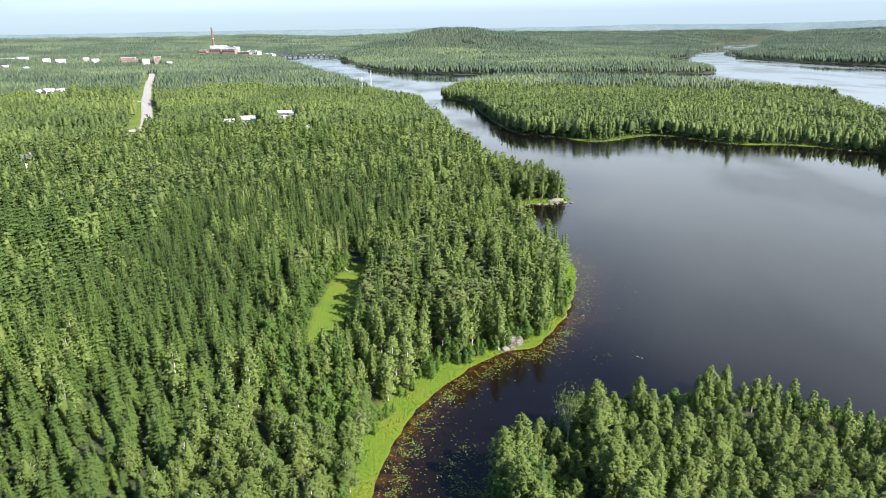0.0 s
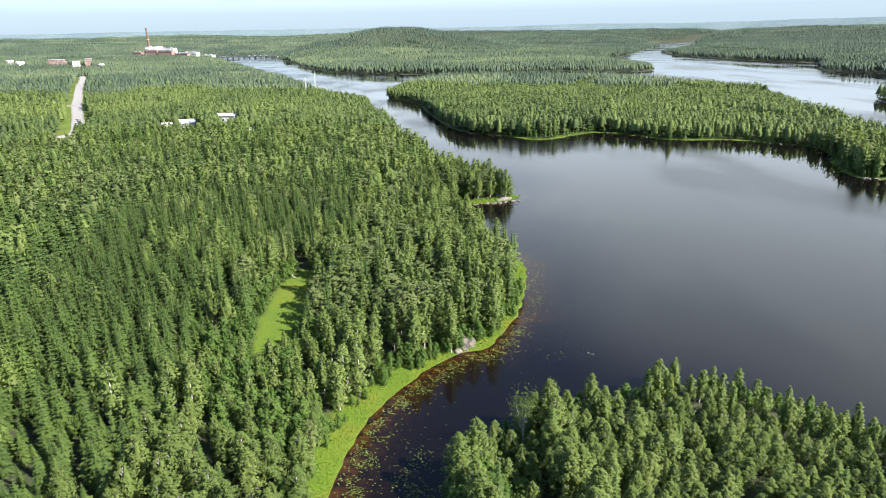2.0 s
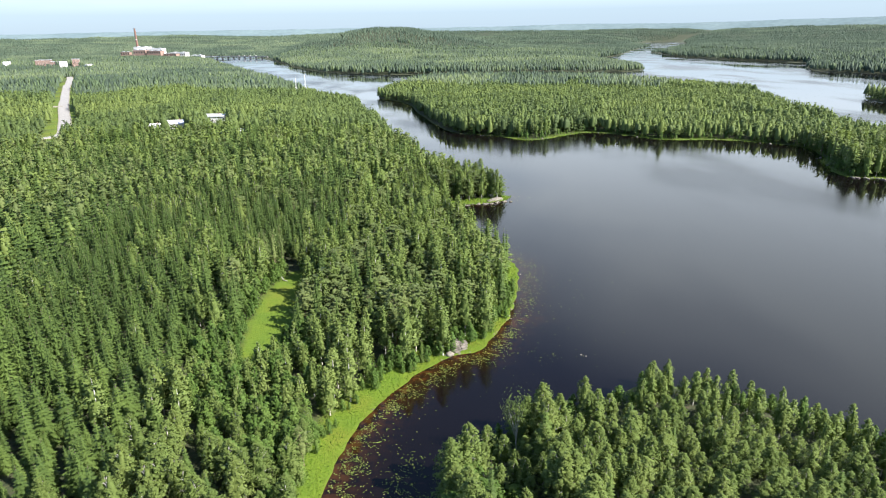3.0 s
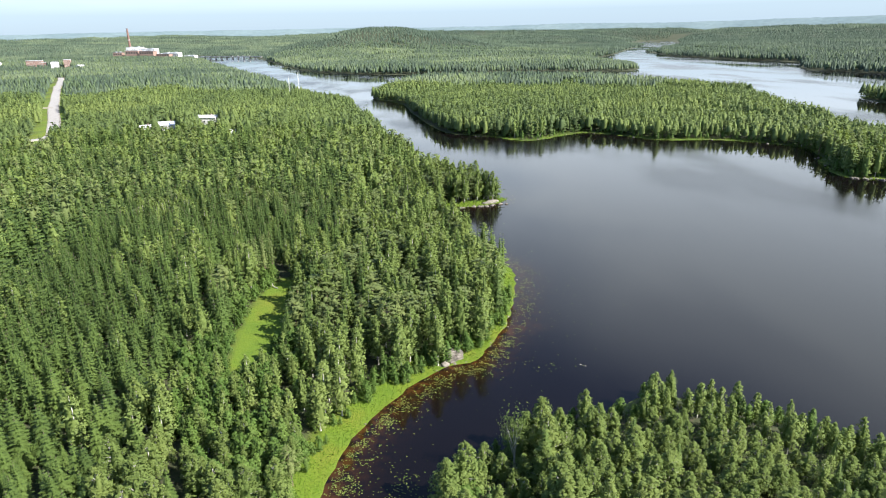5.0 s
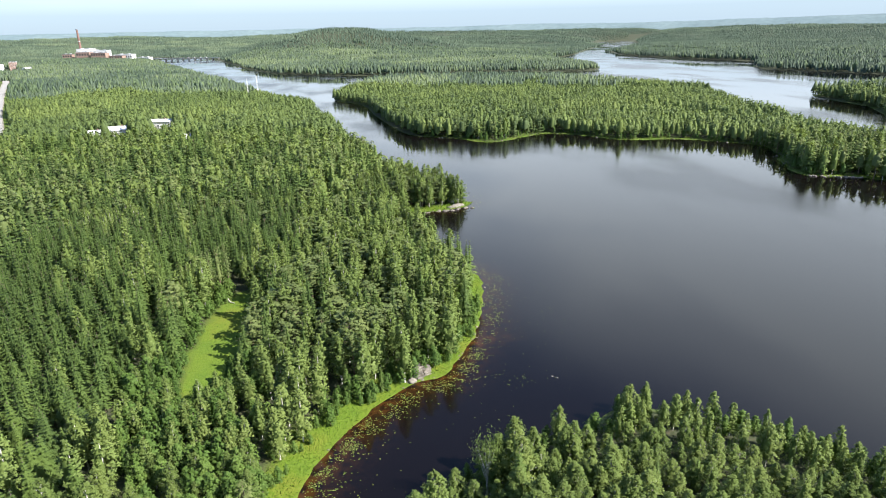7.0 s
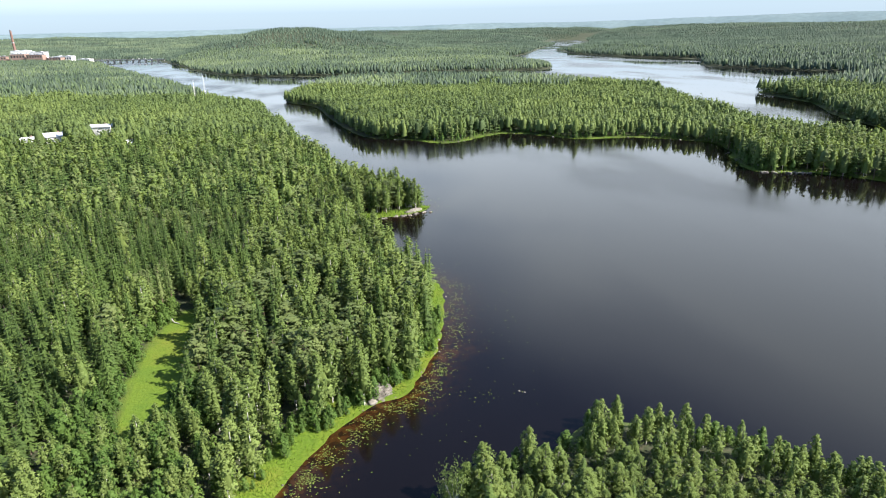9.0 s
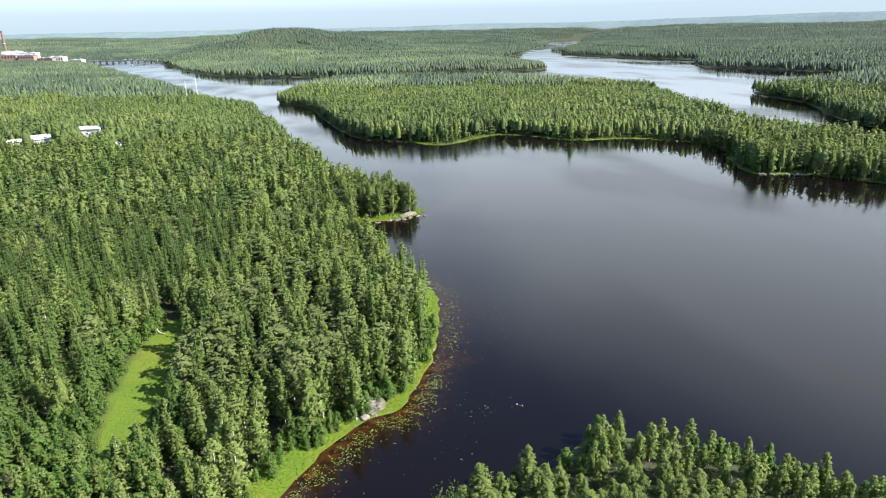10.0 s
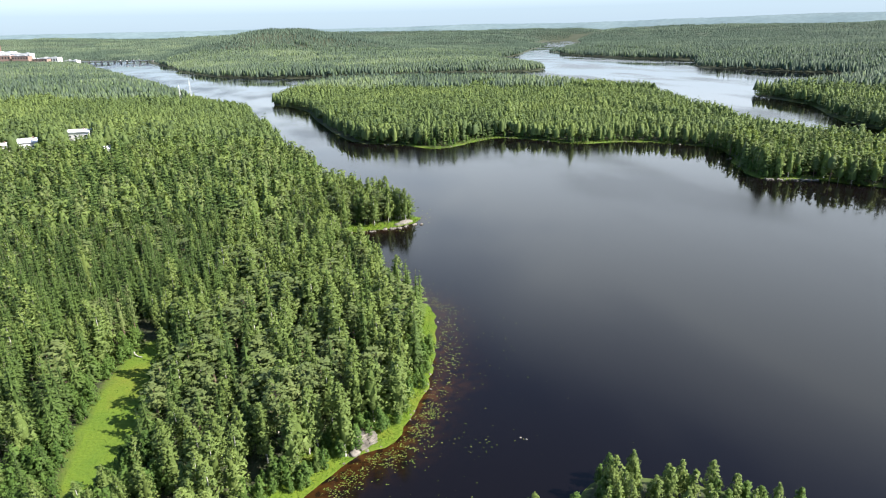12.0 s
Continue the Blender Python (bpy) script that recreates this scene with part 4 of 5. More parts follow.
rs = np.random.RandomState(12)
line = LANDS[0]
seg = line[(line[:, 1] > 104) & (line[:, 1] < 200) & (line[:, 0] > -12)]
for k in range(30):
    i = rs.randint(0, len(seg) - 1)
    u = rs.uniform()
    x, y = seg[i] * (1 - u) + seg[i + 1] * u + rs.normal(size=2) * 0.4
    if 134 < y < 164 or rs.uniform() < 0.3:
        stone(x, y, 0.02, rs.uniform(0.14, 0.4), k)
for k in range(26):
    x = rs.uniform(27, 58)
    stone(x, 263.2 + 0.32 * max(0, x - 46) + rs.normal() * 0.6, 0.1, rs.uniform(0.25, 0.8), k)
isle_shore = LANDS[2][(LANDS[2][:, 1] < 470) & (LANDS[2][:, 0] < 262)]
for k in range(16):
    x, y = isle_shore[rs.randint(0, len(isle_shore) - 1)] + rs.normal(size=2) * 1.2
    stone(x, y, 0.1, rs.uniform(0.3, 0.8), k)
for k in range(40):                                            # pebbly tip of the island
    u = rs.uniform()
    x, y = (237 + 22 * u + rs.normal() * 0.8, 285 - 12 * u ** 0.7 + rs.normal() * 0.9)
    stone(x, y, 0.15, rs.uniform(0.3, 0.9), k)
# two small stones standing in for a patch of lily leaves
for k, (x, y) in enumerate(((45.3, 126.4), (46.2, 125.6))):
    stone(x, y, 0.0, 0.22, k)


# ---- grass, bushes and water plants ----
def blades(name, pts, zs, tall, mat, label, category, seed):
    """Tufts of three bent blades each, in one mesh."""
    rng = np.random.RandomState(seed)
    n = len(pts)
    vs, ts = [], []
    for k in range(3):
        a = rng.uniform(0, 6.283, n)
        h, w = tall * rng.uniform(0.6, 1.3, n), 0.09 * rng.uniform(0.7, 1.5, n)
        off = rng.normal(size=(n, 2)) * 0.14
        bx, by = pts[:, 0] + off[:, 0], pts[:, 1] + off[:, 1]
        lean = rng.uniform(0.2, 0.6, n) * h
        p0 = np.stack([bx - w * np.sin(a), by + w * np.cos(a), zs - 0.05], 1)
        p1 = np.stack([bx + w * np.sin(a), by - w * np.cos(a), zs - 0.05], 1)
        p2 = np.stack([bx + lean * np.cos(a), by + lean * np.sin(a), zs + h], 1)
        vs.append(np.stack([p0, p1, p2], 1))
        ts.append(np.repeat(np.clip(0.5 + 0.35 * waves(pts[:, 0], pts[:, 1], 7, seed) + rng.uniform(-0.2, 0.2, n), 0.01, 0.99), 3))
    v = np.concatenate(vs)
    up = np.cross(v[:, 1] - v[:, 0], v[:, 2] - v[:, 0])[:, 2] < 0
    v = np.where(up[:, None, None], v[:, [1, 0, 2]], v).reshape(-1, 3)
    nrm = np.tile((0.15, -0.15, 0.97), (len(v), 1))
    me = raw_mesh(name, v, np.arange(len(v)).reshape(-1, 3), {"tint": np.concatenate(ts)}, None, True, nrm)
    me.materials.append(mat)
    return tagged(new(name, me), label, category, kind="stuff")


g = jittered(-24, 56, 62, 215, 0.42, 51)
d = signed(g, LANDS[0])
g, d = g[(d > 0.0) & (d < 7.5)], d[(d > 0.0) & (d < 7.5)]
dd = land(g)
g, dd = g[dd > 0.05], dd[dd > 0.05]
blades("shore_grass", g, height(g, dd), 0.24, REED, "bright green sedge and grass along the lake shore", "grass", 61)
g = jittered(-50, -20, 108, 190, 0.55, 52)
g = g[signed(g, MEADOW) > -1.5]
dd = land(g)
blades("meadow_grass", g, height(g, dd), 0.09, REED, "yellow-green meadow grass in the forest clearing", "grass", 62)
g = np.concatenate([jittered(66, 275, 255, 470, 1.2, 53), jittered(26, 64, 258, 290, 0.8, 54)])
dd = land(g)
keep = (dd > 0) & (dd < 9)
blades("shore_grass", g[keep], height(g[keep], dd[keep]), 0.8, REED, "yellow-green sedge on the far shore", "grass", 63)

b1 = jittered(-24, 56, 60, 215, 2.0, 55)
d1 = land(b1)
low = np.where((b1[:, 0] < 6) & (b1[:, 1] < 122), 3.2, 1.2)
ok = (signed(b1, LANDS[0]) > 0) & (d1 > low) & (d1 < 8.0) & (rs.uniform(0, 1, len(b1)) < np.where(b1[:, 1] < 124, 0.5, 0.8)) & ~((b1[:, 1] > 166) & (b1[:, 1] < 192) & (d1 < 3.5))
b2 = jittered(-56, -18, 104, 192, 2.2, 56)
m2 = signed(b2, MEADOW)
ok2 = (m2 < 0.2) & (m2 > -5.0) & (rs.uniform(0, 1, len(b2)) < np.where(b2[:, 0] < -30, 0.95, 0.4))
b5 = jittered(-50, -12, 92, 138, 2.6, 59)
d5 = land(b5)
sl = b5[:, 0] / b5[:, 1]
ok5 = (sl > -0.36) & (sl < -0.13) & wooded(b5, d5) & (d5 > 6) & (rs.uniform(0, 1, len(b5)) < 0.6)
b3 = jittered(0, 110, 48, 114, 2.2, 57)
d3 = land(b3)
ok3 = (signed(b3, LANDS[1]) > 0) & (d3 > 0.6) & (d3 < 6) & (rs.uniform(0, 1, len(b3)) < 0.7)
bp = np.concatenate([b1[ok], b2[ok2], b3[ok3], b5[ok5]])
bd = land(bp)
scatter("shore_bushes", "alder", 1, bp, height(bp, bd), np.concatenate([rs.uniform(0.25, 0.72, ok.sum()), rs.uniform(0.4, 0.75, ok2.sum()), rs.uniform(0.25, 0.72, ok3.sum()), rs.uniform(0.6, 0.95, ok5.sum())]), "fresh green alder and willow bushes along the shore", variants=5, widths=rs.uniform(0.9, 1.3, len(bp)))
b4 = jittered(60, 275, 255, 490, 3.0, 58)
d4 = land(b4)
ok4 = (signed(b4, LANDS[2]) > 0) & (d4 > 3) & (d4 < 10) & (rs.uniform(0, 1, len(b4)) < 0.35)
scatter("shore_bushes", "alder", 2, b4[ok4], height(b4[ok4], d4[ok4]), rs.uniform(0.3, 0.8, ok4.sum()), "green alder bushes on the far shore", variants=5)

PAD = foliage("lily_leaf", (0.055, 0.095, 0.018), (0.11, 0.155, 0.030), (0.21, 0.24, 0.07), 0.0)


def lily_pads(name, pts, sizes, seed, label):
    rng = np.random.RandomState(seed)
    a = np.array([0.35, 1.5, 2.6, 3.7, 4.8, 5.95])
    n = len(pts)
    turn = rng.uniform(0, 6.283, (n, 1))
    r = sizes[:, None] * rng.uniform(0.85, 1.1, (n, 6))
    tilt = rng.normal(size=(n, 2)) * 0.05
    ex, ey = r * np.cos(a + turn), r * np.sin(a + turn) * 0.85
    ring = np.stack([pts[:, :1] + ex, pts[:, 1:] + ey, 0.03 + np.abs(tilt[:, :1] * ex + tilt[:, 1:] * ey)], -1)
    mid_v = np.concatenate([pts, np.full((n, 1), 0.03)], 1)[:, None]
    v = np.concatenate([mid_v, ring], 1).reshape(-1, 3)
    base = (np.arange(n) * 7)[:, None, None]
    tri = np.array([(0, 1, 2), (0, 2, 3), (0, 3, 4), (0, 4, 5), (0, 5, 6)])[None]
    me = raw_mesh(name, v, (base + tri).reshape(-1, 3), {"tint": np.repeat(rng.uniform(0, 1, n), 7)})
    me.materials.append(PAD)
    return tagged(new(name, me), label, "water lilies", kind="stuff")


p = jittered(-20, 70, 50, 205, 0.26, 71)
d = np.max([signed(p, q) for q in LANDS[:2]], axis=0)
dw = signed(p, LANDS[0])
clump = 0.6 * waves(p[:, 0], p[:, 1], 6, 72) + 0.6 * waves(p[:, 0], p[:, 1], 2.2, 73) + 0.5 * waves(p[:, 0], p[:, 1], 0.9, 78) + rs.normal(size=len(p)) * 0.35
band = np.exp(-((-dw - 3.2) / 2.6) ** 2)
chance = np.where(p[:, 1] < 140, 1.0, 0.4) * 0.85 * band * (clump > 0.15) + np.where(p[:, 1] > 128, 0.02, 0.022) * np.exp(dw / 9)
patch = np.exp(-(((p[:, 0] - 2) / 4.5) ** 2 + ((p[:, 1] - 84) / 9) ** 2))
chance = np.maximum(chance, 0.7 * patch * (clump > 0.1))
chance = np.maximum(chance, 0.08 * np.exp(-(((p[:, 0] - 38) / 2.6) ** 2 + ((p[:, 1] - 126) / 2.2) ** 2)))
keep = (d < -0.7) & (rs.uniform(0, 1, len(p)) < chance)
lily_pads("lily_pads", p[keep], rs.uniform(0.06, 0.18, keep.sum()), 74, "yellow-green water lily leaves floating near the shore")
p = np.concatenate([jittered(22, 70, 236, 300, 0.9, 75)])
d, dw = land(p), signed(p, LANDS[0])
keep = (d < -1) & (rs.uniform(0, 1, len(p)) < 0.3 * np.exp(dw / 4.5) * (waves(p[:, 0], p[:, 1], 6, 76) > 0.1))
lily_pads("lily_pads", p[keep], rs.uniform(0.15, 0.4, keep.sum()), 77, "pale water lily leaves floating off the point")


# ---- single trees of note ----
def bare_birch(x, y):
    """A many-stemmed birch, white and bare below, with thin leaves on top."""
    rng = np.random.RandomState(8)
    root = tagged(new("birch_tree"), "half bare birch with white forked stems and thin crown", "tree")
    root.matrix_basis = pose(x, y, ground_at(x, y))
    me = raw_mesh("trunk", *stem([(0, 0, -0.4), (0.1, 0, 3), (0, 0.1, 6)], (0.2, 0.16, 0.12), 7), smooth=True)
    me.materials.append(BARK_BIRCH)
    new("trunk", me).parent = root
    ends = []
    for k in range(13):
        a, h0 = rng.uniform(0, 6.28), rng.uniform(2.5, 6)
        out, up = rng.uniform(0.5, 1.7), rng.uniform(3.4, 6.2)
        e = np.array((out * math.cos(a), out * math.sin(a), min(h0 + up, 11.6)))
        me = raw_mesh("limb", *stem([(0, 0, h0), e * (0.45, 0.45, 0) + (0, 0, h0 + (e[2] - h0) * 0.4), e], (0.08, 0.05, 0.014), 5), smooth=True)
        me.materials.append(BARK_BIRCH)
        new("limb", me).parent = root
        ends.append(e)
    ends = np.array(ends)
    c = np.repeat(ends, 75, 0) + rng.normal(size=(len(ends) * 75, 3)) * (0.6, 0.6, 1.5) + (0, 0, -0.3)
    c = c[c[:, 2] > 4.6]
    v, f = leaf_sprays(rng, c, 0.32, unit(c * (1, 1, 0) + (0, 0, 0.5)), 1.0, 0.3)
    me = raw_mesh("crown", v, f)
    me.materials.append(BIRCH)
    new("crown", me).parent = root


bare_birch(21.6, 91.5)

# tall stems with high crowns at the head of the meadow
KINDS["high_birch"] = (lambda seed, level: birch(seed + 300, level, 16.0, 2.0, 0.48), BIRCH, BARK_BIRCH)
for k, (x, y, size) in enumerate(((-39.9, 168.5, 0.92), (-38.6, 169.2, 0.95), (-38.3, 175.5, 0.85), (-45.0, 166.0, 0.85), (-43.0, 158.0, 0.75))):
    tall_tree = tree_thing("high_birch", k, "tall birch with bare white stem beside the meadow", "tree")
    tall_tree.name = "birch_tree"
    tall_tree.matrix_basis = pose(x, y, ground_at(x, y), 0, 0, 70 * k) @ Matrix.Scale(size, 4)
for k, (x, y, size) in enumerate(((-35.4, 178.5, 0.85), (-33.4, 180.0, 0.9), (-31.4, 182.6, 0.85), (-37.0, 180.0, 0.8))):
    tall_tree = tree_thing("pine", 11 + k, "tall pine with bare reddish stem beside the meadow", "tree")
    tall_tree.matrix_basis = pose(x, y, ground_at(x, y), 0, 0, 50 * k) @ Matrix.Diagonal((size * 0.8, size * 0.8, size, 1))

log = tagged(new("fallen_log", raw_mesh("fallen_log", *stem([(0, 0, 0.9), (0.2, -0.5, 0.45), (0.9, -1.3, 0.2), (2.0, -2.0, 0.15)], (0.12, 0.16, 0.15, 0.1), 8), smooth=True)), "white fallen birch log at the edge of the meadow", "log")
log.data.materials.append(BARK_BIRCH)
log.matrix_basis = pose(-31.2, 176.5, ground_at(-31.2, 176.5))


# ---- road ----
ASPHALT = mottled("asphalt", (0.26, 0.255, 0.245), (0.36, 0.35, 0.335), 0.3, 0.9, 0.01)
GRAVEL = mottled("gravel", (0.22, 0.21, 0.17), (0.34, 0.32, 0.27), 0.8, 0.95, 0.03)


def ribbon(name, line, half, lift, mat):
    t = np.gradient(line, axis=0)
    t /= np.linalg.norm(t, axis=1, keepdims=True)
    side = np.stack([-t[:, 1], t[:, 0]], 1)
    z = height(line, land(line)) + lift
    rows = [np.concatenate([line + side * o, (z + dz)[:, None]], 1) for o, dz in ((-half - 0.6, -1.5), (-half, 0), (half, 0), (half + 0.6, -1.5))]
    co = np.stack(rows, 1).reshape(-1, 3)
    n = len(line)
    i = np.arange(n - 1)[:, None, None] * 4 + np.arange(3)[None, :, None]
    quads = np.concatenate([i, i + 1, i + 5, i + 4], 2).reshape(-1, 4)
    me = raw_mesh(name, co, quads)
    me.materials.append(mat)
    return tagged(new(name, me), kind="structure")


ribbon("road_verge", ROAD, 4.9, 0.5, GRAVEL)
ribbon("road", ROAD, 4.0, 0.6, ASPHALT)
ribbon("side_road", smooth_line([(-324, 686), (-342, 684), (-362, 690), (-390, 700)], 4, False), 3.0, 0.55, GRAVEL)

# ---- houses and works ----
WHITE = mottled("white_paint", (0.70, 0.70, 0.68), (0.82, 0.82, 0.80), 0.5, 0.6, 0.01)
TIN = mottled("pale_sheet_roof", (0.55, 0.56, 0.57), (0.72, 0.73, 0.74), 0.4, 0.45, 0.01)
DARK_ROOF = mottled("dark_felt_roof", (0.10, 0.10, 0.11), (0.17, 0.165, 0.17), 0.5, 0.85, 0.02)
BRICK = mottled("red_brick", (0.25, 0.165, 0.135), (0.36, 0.25, 0.205), 0.6, 0.85, 0.02)
CONCRETE = mottled("concrete", (0.26, 0.255, 0.24), (0.38, 0.37, 0.35), 0.4, 0.9, 0.02)
GLASS, gn, gl, gb = material("window_glass", 0.08)
gb.inputs["Base Color"].default_value = (0.03, 0.04, 0.05, 1)
STEEL, sn_, sl_, sb_ = material("galvanised_steel", 0.45)
sb_.inputs["Base Color"].default_value, sb_.inputs["Metallic"].default_value = (0.62, 0.63, 0.64, 1), 0.7


def add_windows(parent, w, l, h, storeys, per_long, per_short, mat_frame):
    """Windows with frame and pane on all four walls."""
    for s in range(storeys):
        z = h * (s + 0.5) / storeys
        for side, count, span in ((0, per_long, w), (1, per_long, w), (2, per_short, l), (3, per_short, l)):
            for k in range(count):
                u = (k + 0.5) / count * span - span / 2
                f = solid(-0.75, 0.75, -0.06, 0.06, -0.7, 0.7)
                g = solid(-0.62, 0.62, -0.09, 0.09, -0.57, 0.57)
                m = {0: pose(u, -l / 2 - 0.04, z), 1: pose(u, l / 2 + 0.04, z), 2: pose(-w / 2 - 0.04, u, z, 0, 0, 90), 3: pose(w / 2 + 0.04, u, z, 0, 0, 90)}[side]
                f.transform(m)
                g.transform(m)
                win = part("window", f, mat_frame, parent)
                part("pane", g, GLASS, win)


def house(x, y, w, l, h, rise, turn, wall, roof, label, name="house", storeys=1, per=(4, 2), category="house"):
    root = tagged(new(name), label, category)
    root.matrix_basis = pose(x, y, ground_at(x, y), 0, 0, turn)
    part("plinth", solid(-w / 2 - 0.05, w / 2 + 0.05, -l / 2 - 0.05, l / 2 + 0.05, -1.5, 0.35), CONCRETE, root)
    bm = bmesh.new()
    a, b = w / 2, l / 2
    v = [bm.verts.new(q) for q in ((-a, -b, 0.35), (a, -b, 0.35), (a, b, 0.35), (-a, b, 0.35), (-a, -b, h), (a, -b, h), (a, b, h), (-a, b, h), (-a, 0, h + rise), (a, 0, h + rise))]
    for q in ((0, 1, 5, 4), (2, 3, 7, 6), (1, 2, 6, 9, 5), (3, 0, 4, 8, 7), (3, 2, 1, 0)):
        bm.faces.new([v[k] for k in q])
    part("wall", bm, wall, root)
    bm = bmesh.new()
    o, t = 0.6, 0.22
    drop = rise * o / b if rise else 0
    for s in (-1, 1):
        q = [(-a - o, s * (b + o), h - drop + 0.02), (a + o, s * (b + o), h - drop + 0.02), (a + o, 0, h + rise + 0.02), (-a - o, 0, h + rise + 0.02)]
        lo = [bm.verts.new(p) for p in q]
        hi = [bm.verts.new((p[0], p[1], p[2] + t)) for p in q]
        for k in range(4):
            bm.faces.new((lo[k], lo[(k + 1) % 4], hi[(k + 1) % 4], hi[k]))
        bm.faces.new(hi)
        bm.faces.new(lo[::-1])
    top = part("roof", bm, roof, root)
    part("chimney", solid(a * 0.3, a * 0.3 + 0.8, -0.4, 0.4, h + rise * 0.6, h + rise + 1.0), BRICK, top)
    part("door", solid(a * 0.5, a * 0.5 + 1.0, -b - 0.09, -b + 0.02, 0.35, 2.4), DARK_ROOF, root)
    add_windows(root, w, l, h, storeys, per[0], per[1], WHITE)
    return root


house(-157, 505, 13, 8, 5.4, 2.2, 12, WHITE, TIN, "white house with pale sheet metal roof among birches")
house(-133, 532, 15, 9, 6.2, 1.4, -8, WHITE, TIN, "long white house with low pale roof")
house(-99, 460, 5, 4, 4.6, 1.4, 20, WHITE, TIN, "small white shed with pale roof among birches", "shed", 1, (1, 1), "shed")
house(-172, 500, 10, 6, 5.2, 1.4, 12, WHITE, TIN, "low white outbuilding with pale metal roof")
house(-227, 330, 11, 8, 5.6, 2.2, 30, WHITE, DARK_ROOF, "white house with dark felt roof among spruces")
house(-214, 316, 7, 5, 4.4, 1.5, 30, WHITE, TIN, "small white cottage with light roof in the wood")
house(-494, 792, 12, 8, 7.6, 2.2, 65, WHITE, TIN, "two-storey white gabled house in the village", storeys=2)
house(-480, 794, 11, 8, 7.2, 2.2, 65, WHITE, TIN, "two-storey white gabled house in the village", storeys=2)
house(-501, 782, 6, 5, 6.8, 1.6, 65, WHITE, TIN, "small white gabled house in the village")
house(-430, 762, 12, 6, 5.4, 1.0, 10, CONCRETE, TIN, "low grey house with pale sheet roof")


house(541, 632, 7, 5, 3.0, 1.6, 40, WHITE, TIN, "small white lakeside cabin on a grassy point")


def apartment_house(x, y, w, l, h, storeys, turn, wall, label):
    root = tagged(new("apartment_building"), label, "building")
    root.matrix_basis = pose(x, y, ground_at(x, y), 0, 0, turn)
    part("wall", solid(-w / 2, w / 2, -l / 2, l / 2, -2, h), wall, root)
    part("roof", solid(-w / 2 - 0.4, w / 2 + 0.4, -l / 2 - 0.4, l / 2 + 0.4, h, h + 0.6), TIN, root)
    add_windows(root, w, l, h, storeys, max(4, int(w / 4)), 2, WHITE)
    return root


apartment_house(-792, 1625, 34, 12, 12, 4, 8, BRICK, "red brick apartment block above the trees")
apartment_house(-757, 1605, 18, 12, 9, 3, 8, BRICK, "lower red brick apartment block above the trees")
apartment_house(-719, 1562, 14, 12, 15, 5, 12, WHITE, "tall white apartment block above the trees")
apartment_house(-703, 1590, 14, 12, 17, 6, 12, BRICK, "tall brick apartment block above the trees")
apartment_house(-1219, 1805, 34, 12, 9, 3, 0, WHITE, "long white apartment block in the town")
apartment_house(-1176, 1805, 26, 12, 9, 3, 10, WHITE, "white apartment block in the town")


for k, (x, y, w, h) in enumerate(((-1105, 1700, 20, 12), (-1040, 1690, 16, 11), (-985, 1660, 22, 12), (-935, 1690, 14, 12), (-890, 1650, 16, 11), (-655, 1540, 14, 10), (-1010, 1480, 14, 10), (-930, 1430, 12, 10))):
    house(x, y, w, 9, h, 2.0, 8 + 9 * k, WHITE if k % 3 else CONCRETE, TIN, "pale town house with sheet metal roof among trees", storeys=3)


def factory_hall(x, y, w, l, h, turn, wall, roof, label):
    root = tagged(new("factory_hall"), label, "factory", "halls of the mill")
    root.matrix_basis = pose(x, y, ground_at(x, y), 0, 0, turn)
    part("wall", solid(-w / 2, w / 2, -l / 2, l / 2, -3, h), wall, root)
    rf = part("roof", solid(-w / 2 - 0.5, w / 2 + 0.5, -l / 2 - 0.5, l / 2 + 0.5, h, h + 1.0), roof, root)
    for k in range(max(2, int(w / 22))):
        u = -w / 2 + (k + 0.5) * w / max(2, int(w / 22))
        part("roof_vent", solid(u - 2, u + 2, -l * 0.25, l * 0.25, h + 1.0, h + 3.0), STEEL, rf)
    n = max(4, int(w / 8))
    for k in range(n):
        u = -w / 2 + (k + 0.5) * w / n
        part("window", solid(u - 2.2, u + 2.2, -l / 2 - 0.15, -l / 2 + 0.1, h * 0.35, h * 0.75), GLASS, root)
    return root


factory_hall(-795, 2290, 44, 26, 16, -10, BRICK, TIN, "red brick mill hall beside the chimney")
factory_hall(-800, 2325, 50, 28, 26, -10, WHITE, TIN, "white boiler house of the mill, beside the chimney")
factory_hall(-742, 2272, 50, 24, 12, -14, BRICK, DARK_ROOF, "low red brick mill hall near the water")
factory_hall(-750, 2312, 54, 24, 19, -14, WHITE, TIN, "white clad mill hall with flat roof")
factory_hall(-690, 2272, 46, 22, 9, -16, BRICK, DARK_ROOF, "long low brick mill store near the water")
factory_hall(-675, 2312, 56, 24, 14, -16, WHITE, TIN, "white clad mill warehouse with flat roof")
factory_hall(-612, 2300, 40, 20, 10, -20, WHITE, TIN, "white mill shed beside the dam")
factory_hall(-848, 2300, 30, 20, 12, -6, BRICK, DARK_ROOF, "old red brick mill hall with dark roof")


def tube(name, rings, sides, mat, parent, label=""):
    v, f = stem([(0, 0, z) for z, r in rings], [r for z, r in rings], sides)
    me = raw_mesh(name, v, f, smooth=True)
    me.materials.append(mat)
    ob = new(name, me)
    ob.parent = parent
    return tagged(ob, label)


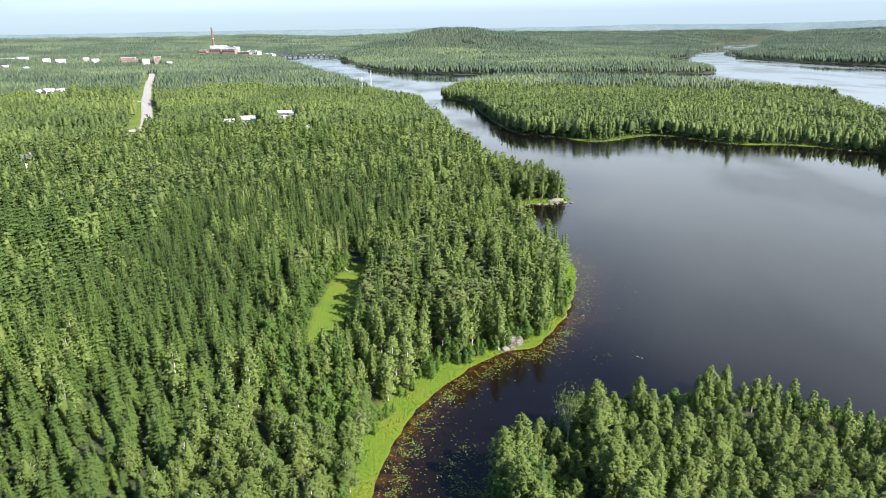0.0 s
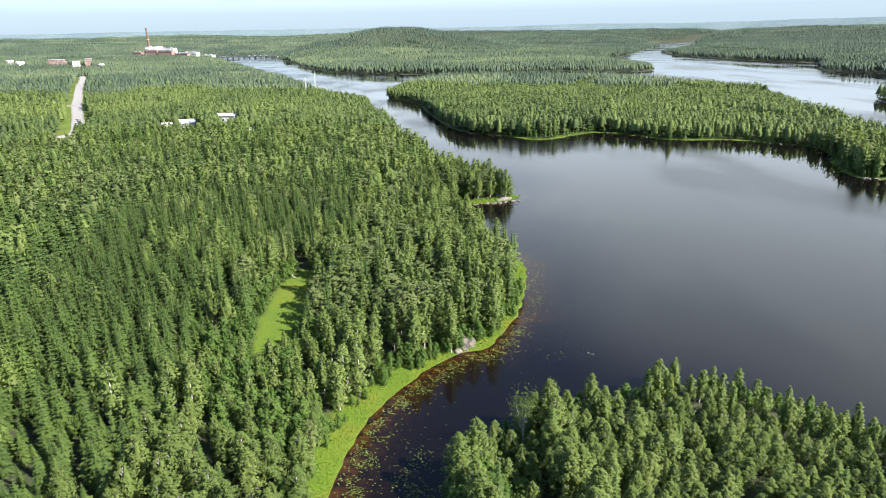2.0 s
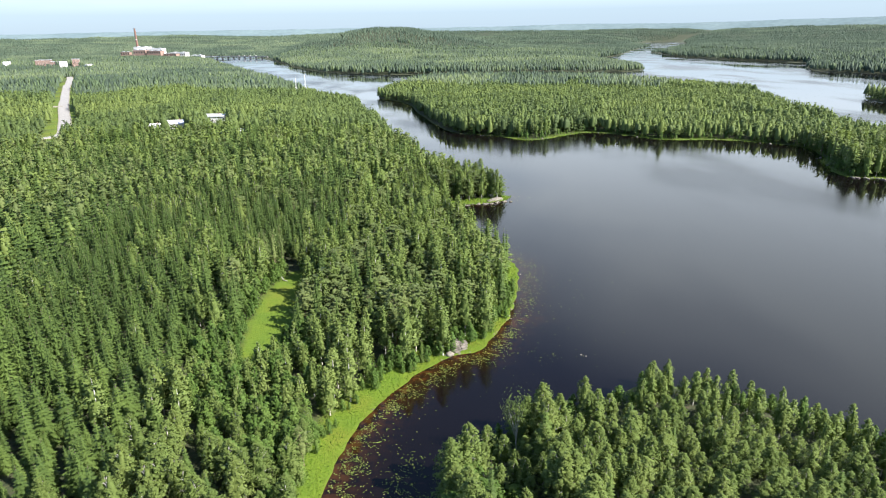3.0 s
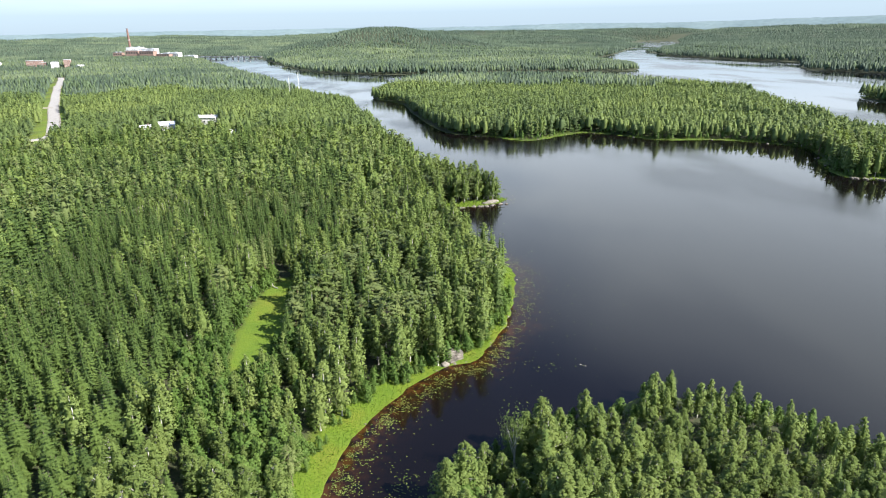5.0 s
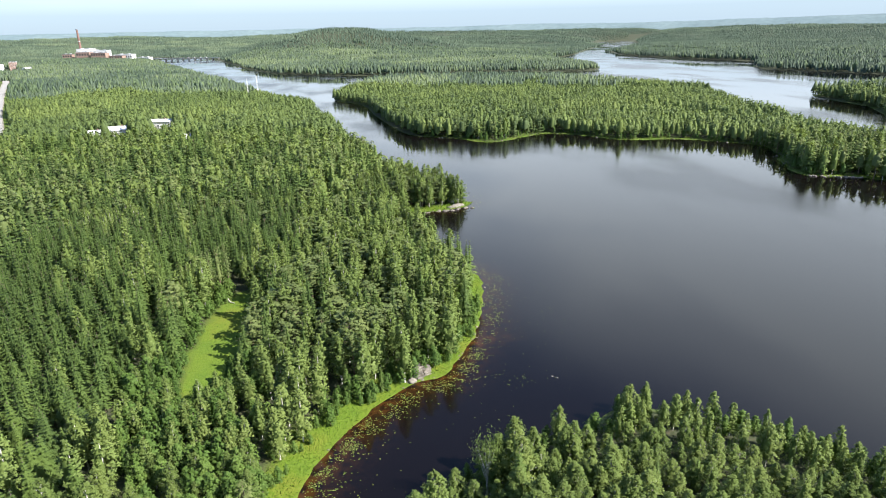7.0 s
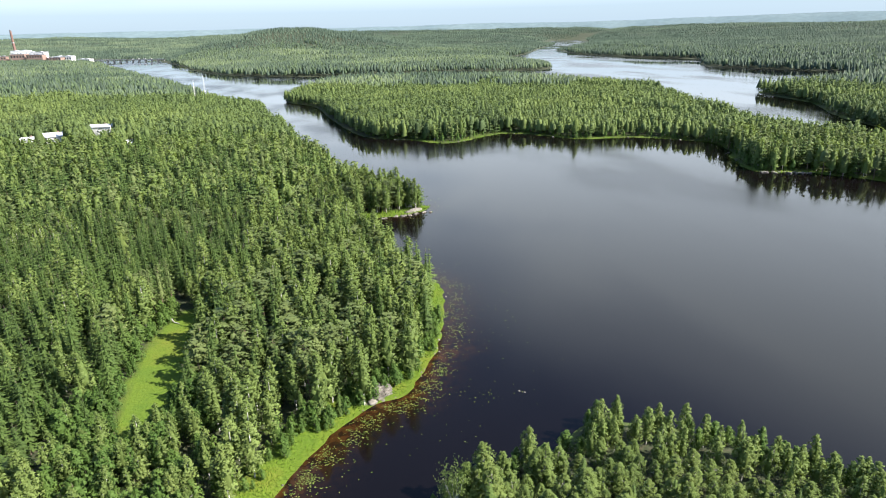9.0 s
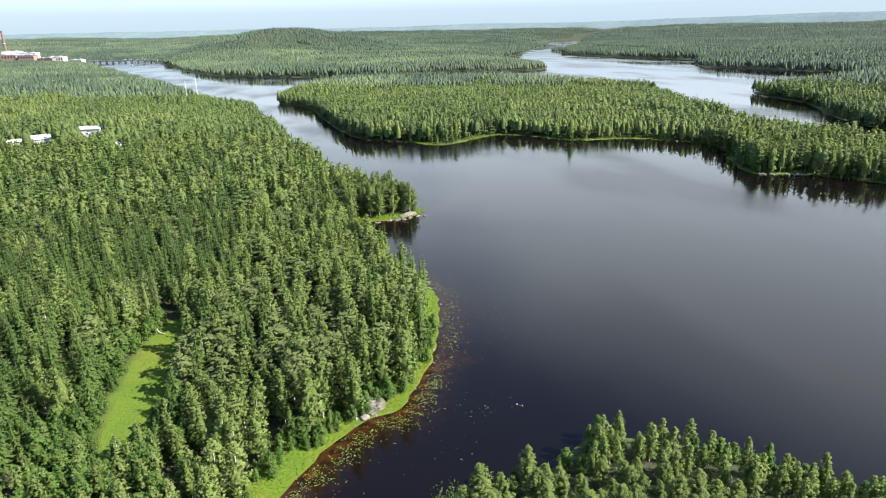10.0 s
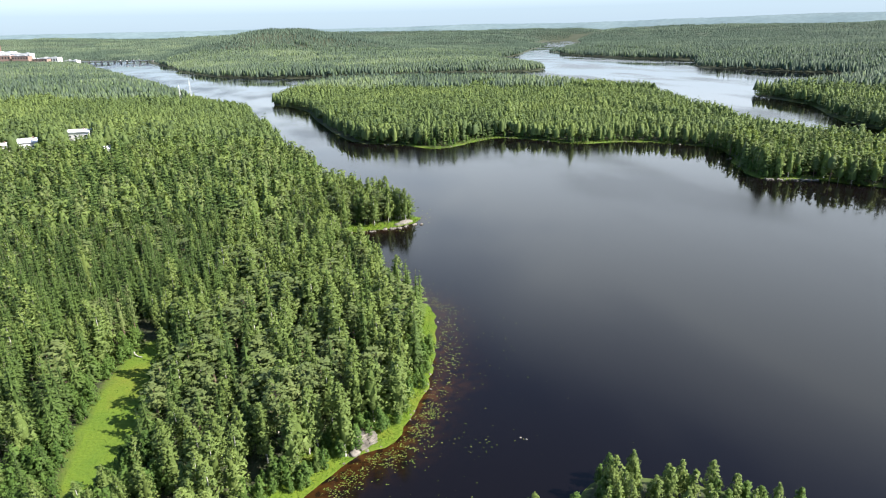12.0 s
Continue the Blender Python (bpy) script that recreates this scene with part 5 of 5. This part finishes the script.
stack = tagged(new("mill_chimney"), "tall tapered red brick mill chimney over the town", "chimney")
STACK = mottled("sooty_brick", (0.15, 0.09, 0.075), (0.24, 0.14, 0.11), 0.4, 0.9, 0.02)
stack.matrix_basis = pose(-818, 2330, ground_at(-818, 2330))
tube("shaft", ((-3, 4.6), (34, 3.9), (62, 3.3), (86, 2.8)), 20, STACK, stack)
tube("rim", ((86, 3.2), (89, 3.2), (89, 2.2)), 20, DARK_ROOF, stack, "dark sooty rim")
tube("band", ((50, 3.65), (52, 3.6)), 20, STEEL, stack, "steel band")

dam = tagged(new("dam_bridge"), "low concrete dam with a road bridge across the channel", "bridge")
dam.matrix_basis = pose(-490, 2290, 0, 0, 0, -21)
part("deck", solid(-135, 135, -4, 4, 6.2, 7.4), CONCRETE, dam)
part("railing", solid(-135, 135, -4.1, -3.9, 7.4, 8.6), STEEL, dam)
for k in range(13):
    u = -132 + k * 22
    part("pier", solid(u - 1.6, u + 1.6, -3.5, 3.5, -3, 6.2), CONCRETE, dam)
for k in range(4):
    u = 20 + k * 22
    part("gate_tower", solid(u - 2.5, u + 2.5, -3, 3, 7.4, 10.5), CONCRETE, dam)


def mast(x, y, tall):
    root = tagged(new("antenna_mast"), "slim white lattice mast rising over the forest", "mast")
    root.matrix_basis = pose(x, y, ground_at(x, y))
    for k in range(3):
        a = k * 2.094
        me = raw_mesh("leg", *stem([(0.9 * math.cos(a), 0.9 * math.sin(a), 0), (0.35 * math.cos(a), 0.35 * math.sin(a), tall)], (0.16, 0.12), 5))
        me.materials.append(WHITE)
        new("leg", me).parent = root
    for k in range(9):
        z = tall * (k + 0.5) / 9
        r = 0.9 - 0.55 * z / tall
        pts = [(r * math.cos(a), r * math.sin(a), z + (a > 3) * 1.2) for a in (0, 2.094, 4.189, 6.283)]
        me = raw_mesh("brace", *stem(pts, (0.09,) * 4, 4))
        me.materials.append(WHITE)
        new("brace", me).parent = root
    tube("aerial", ((tall, 0.15), (tall + 3, 0.08)), 6, WHITE, root)


mast(-87, 790, 27)
mast(-99, 795, 21)
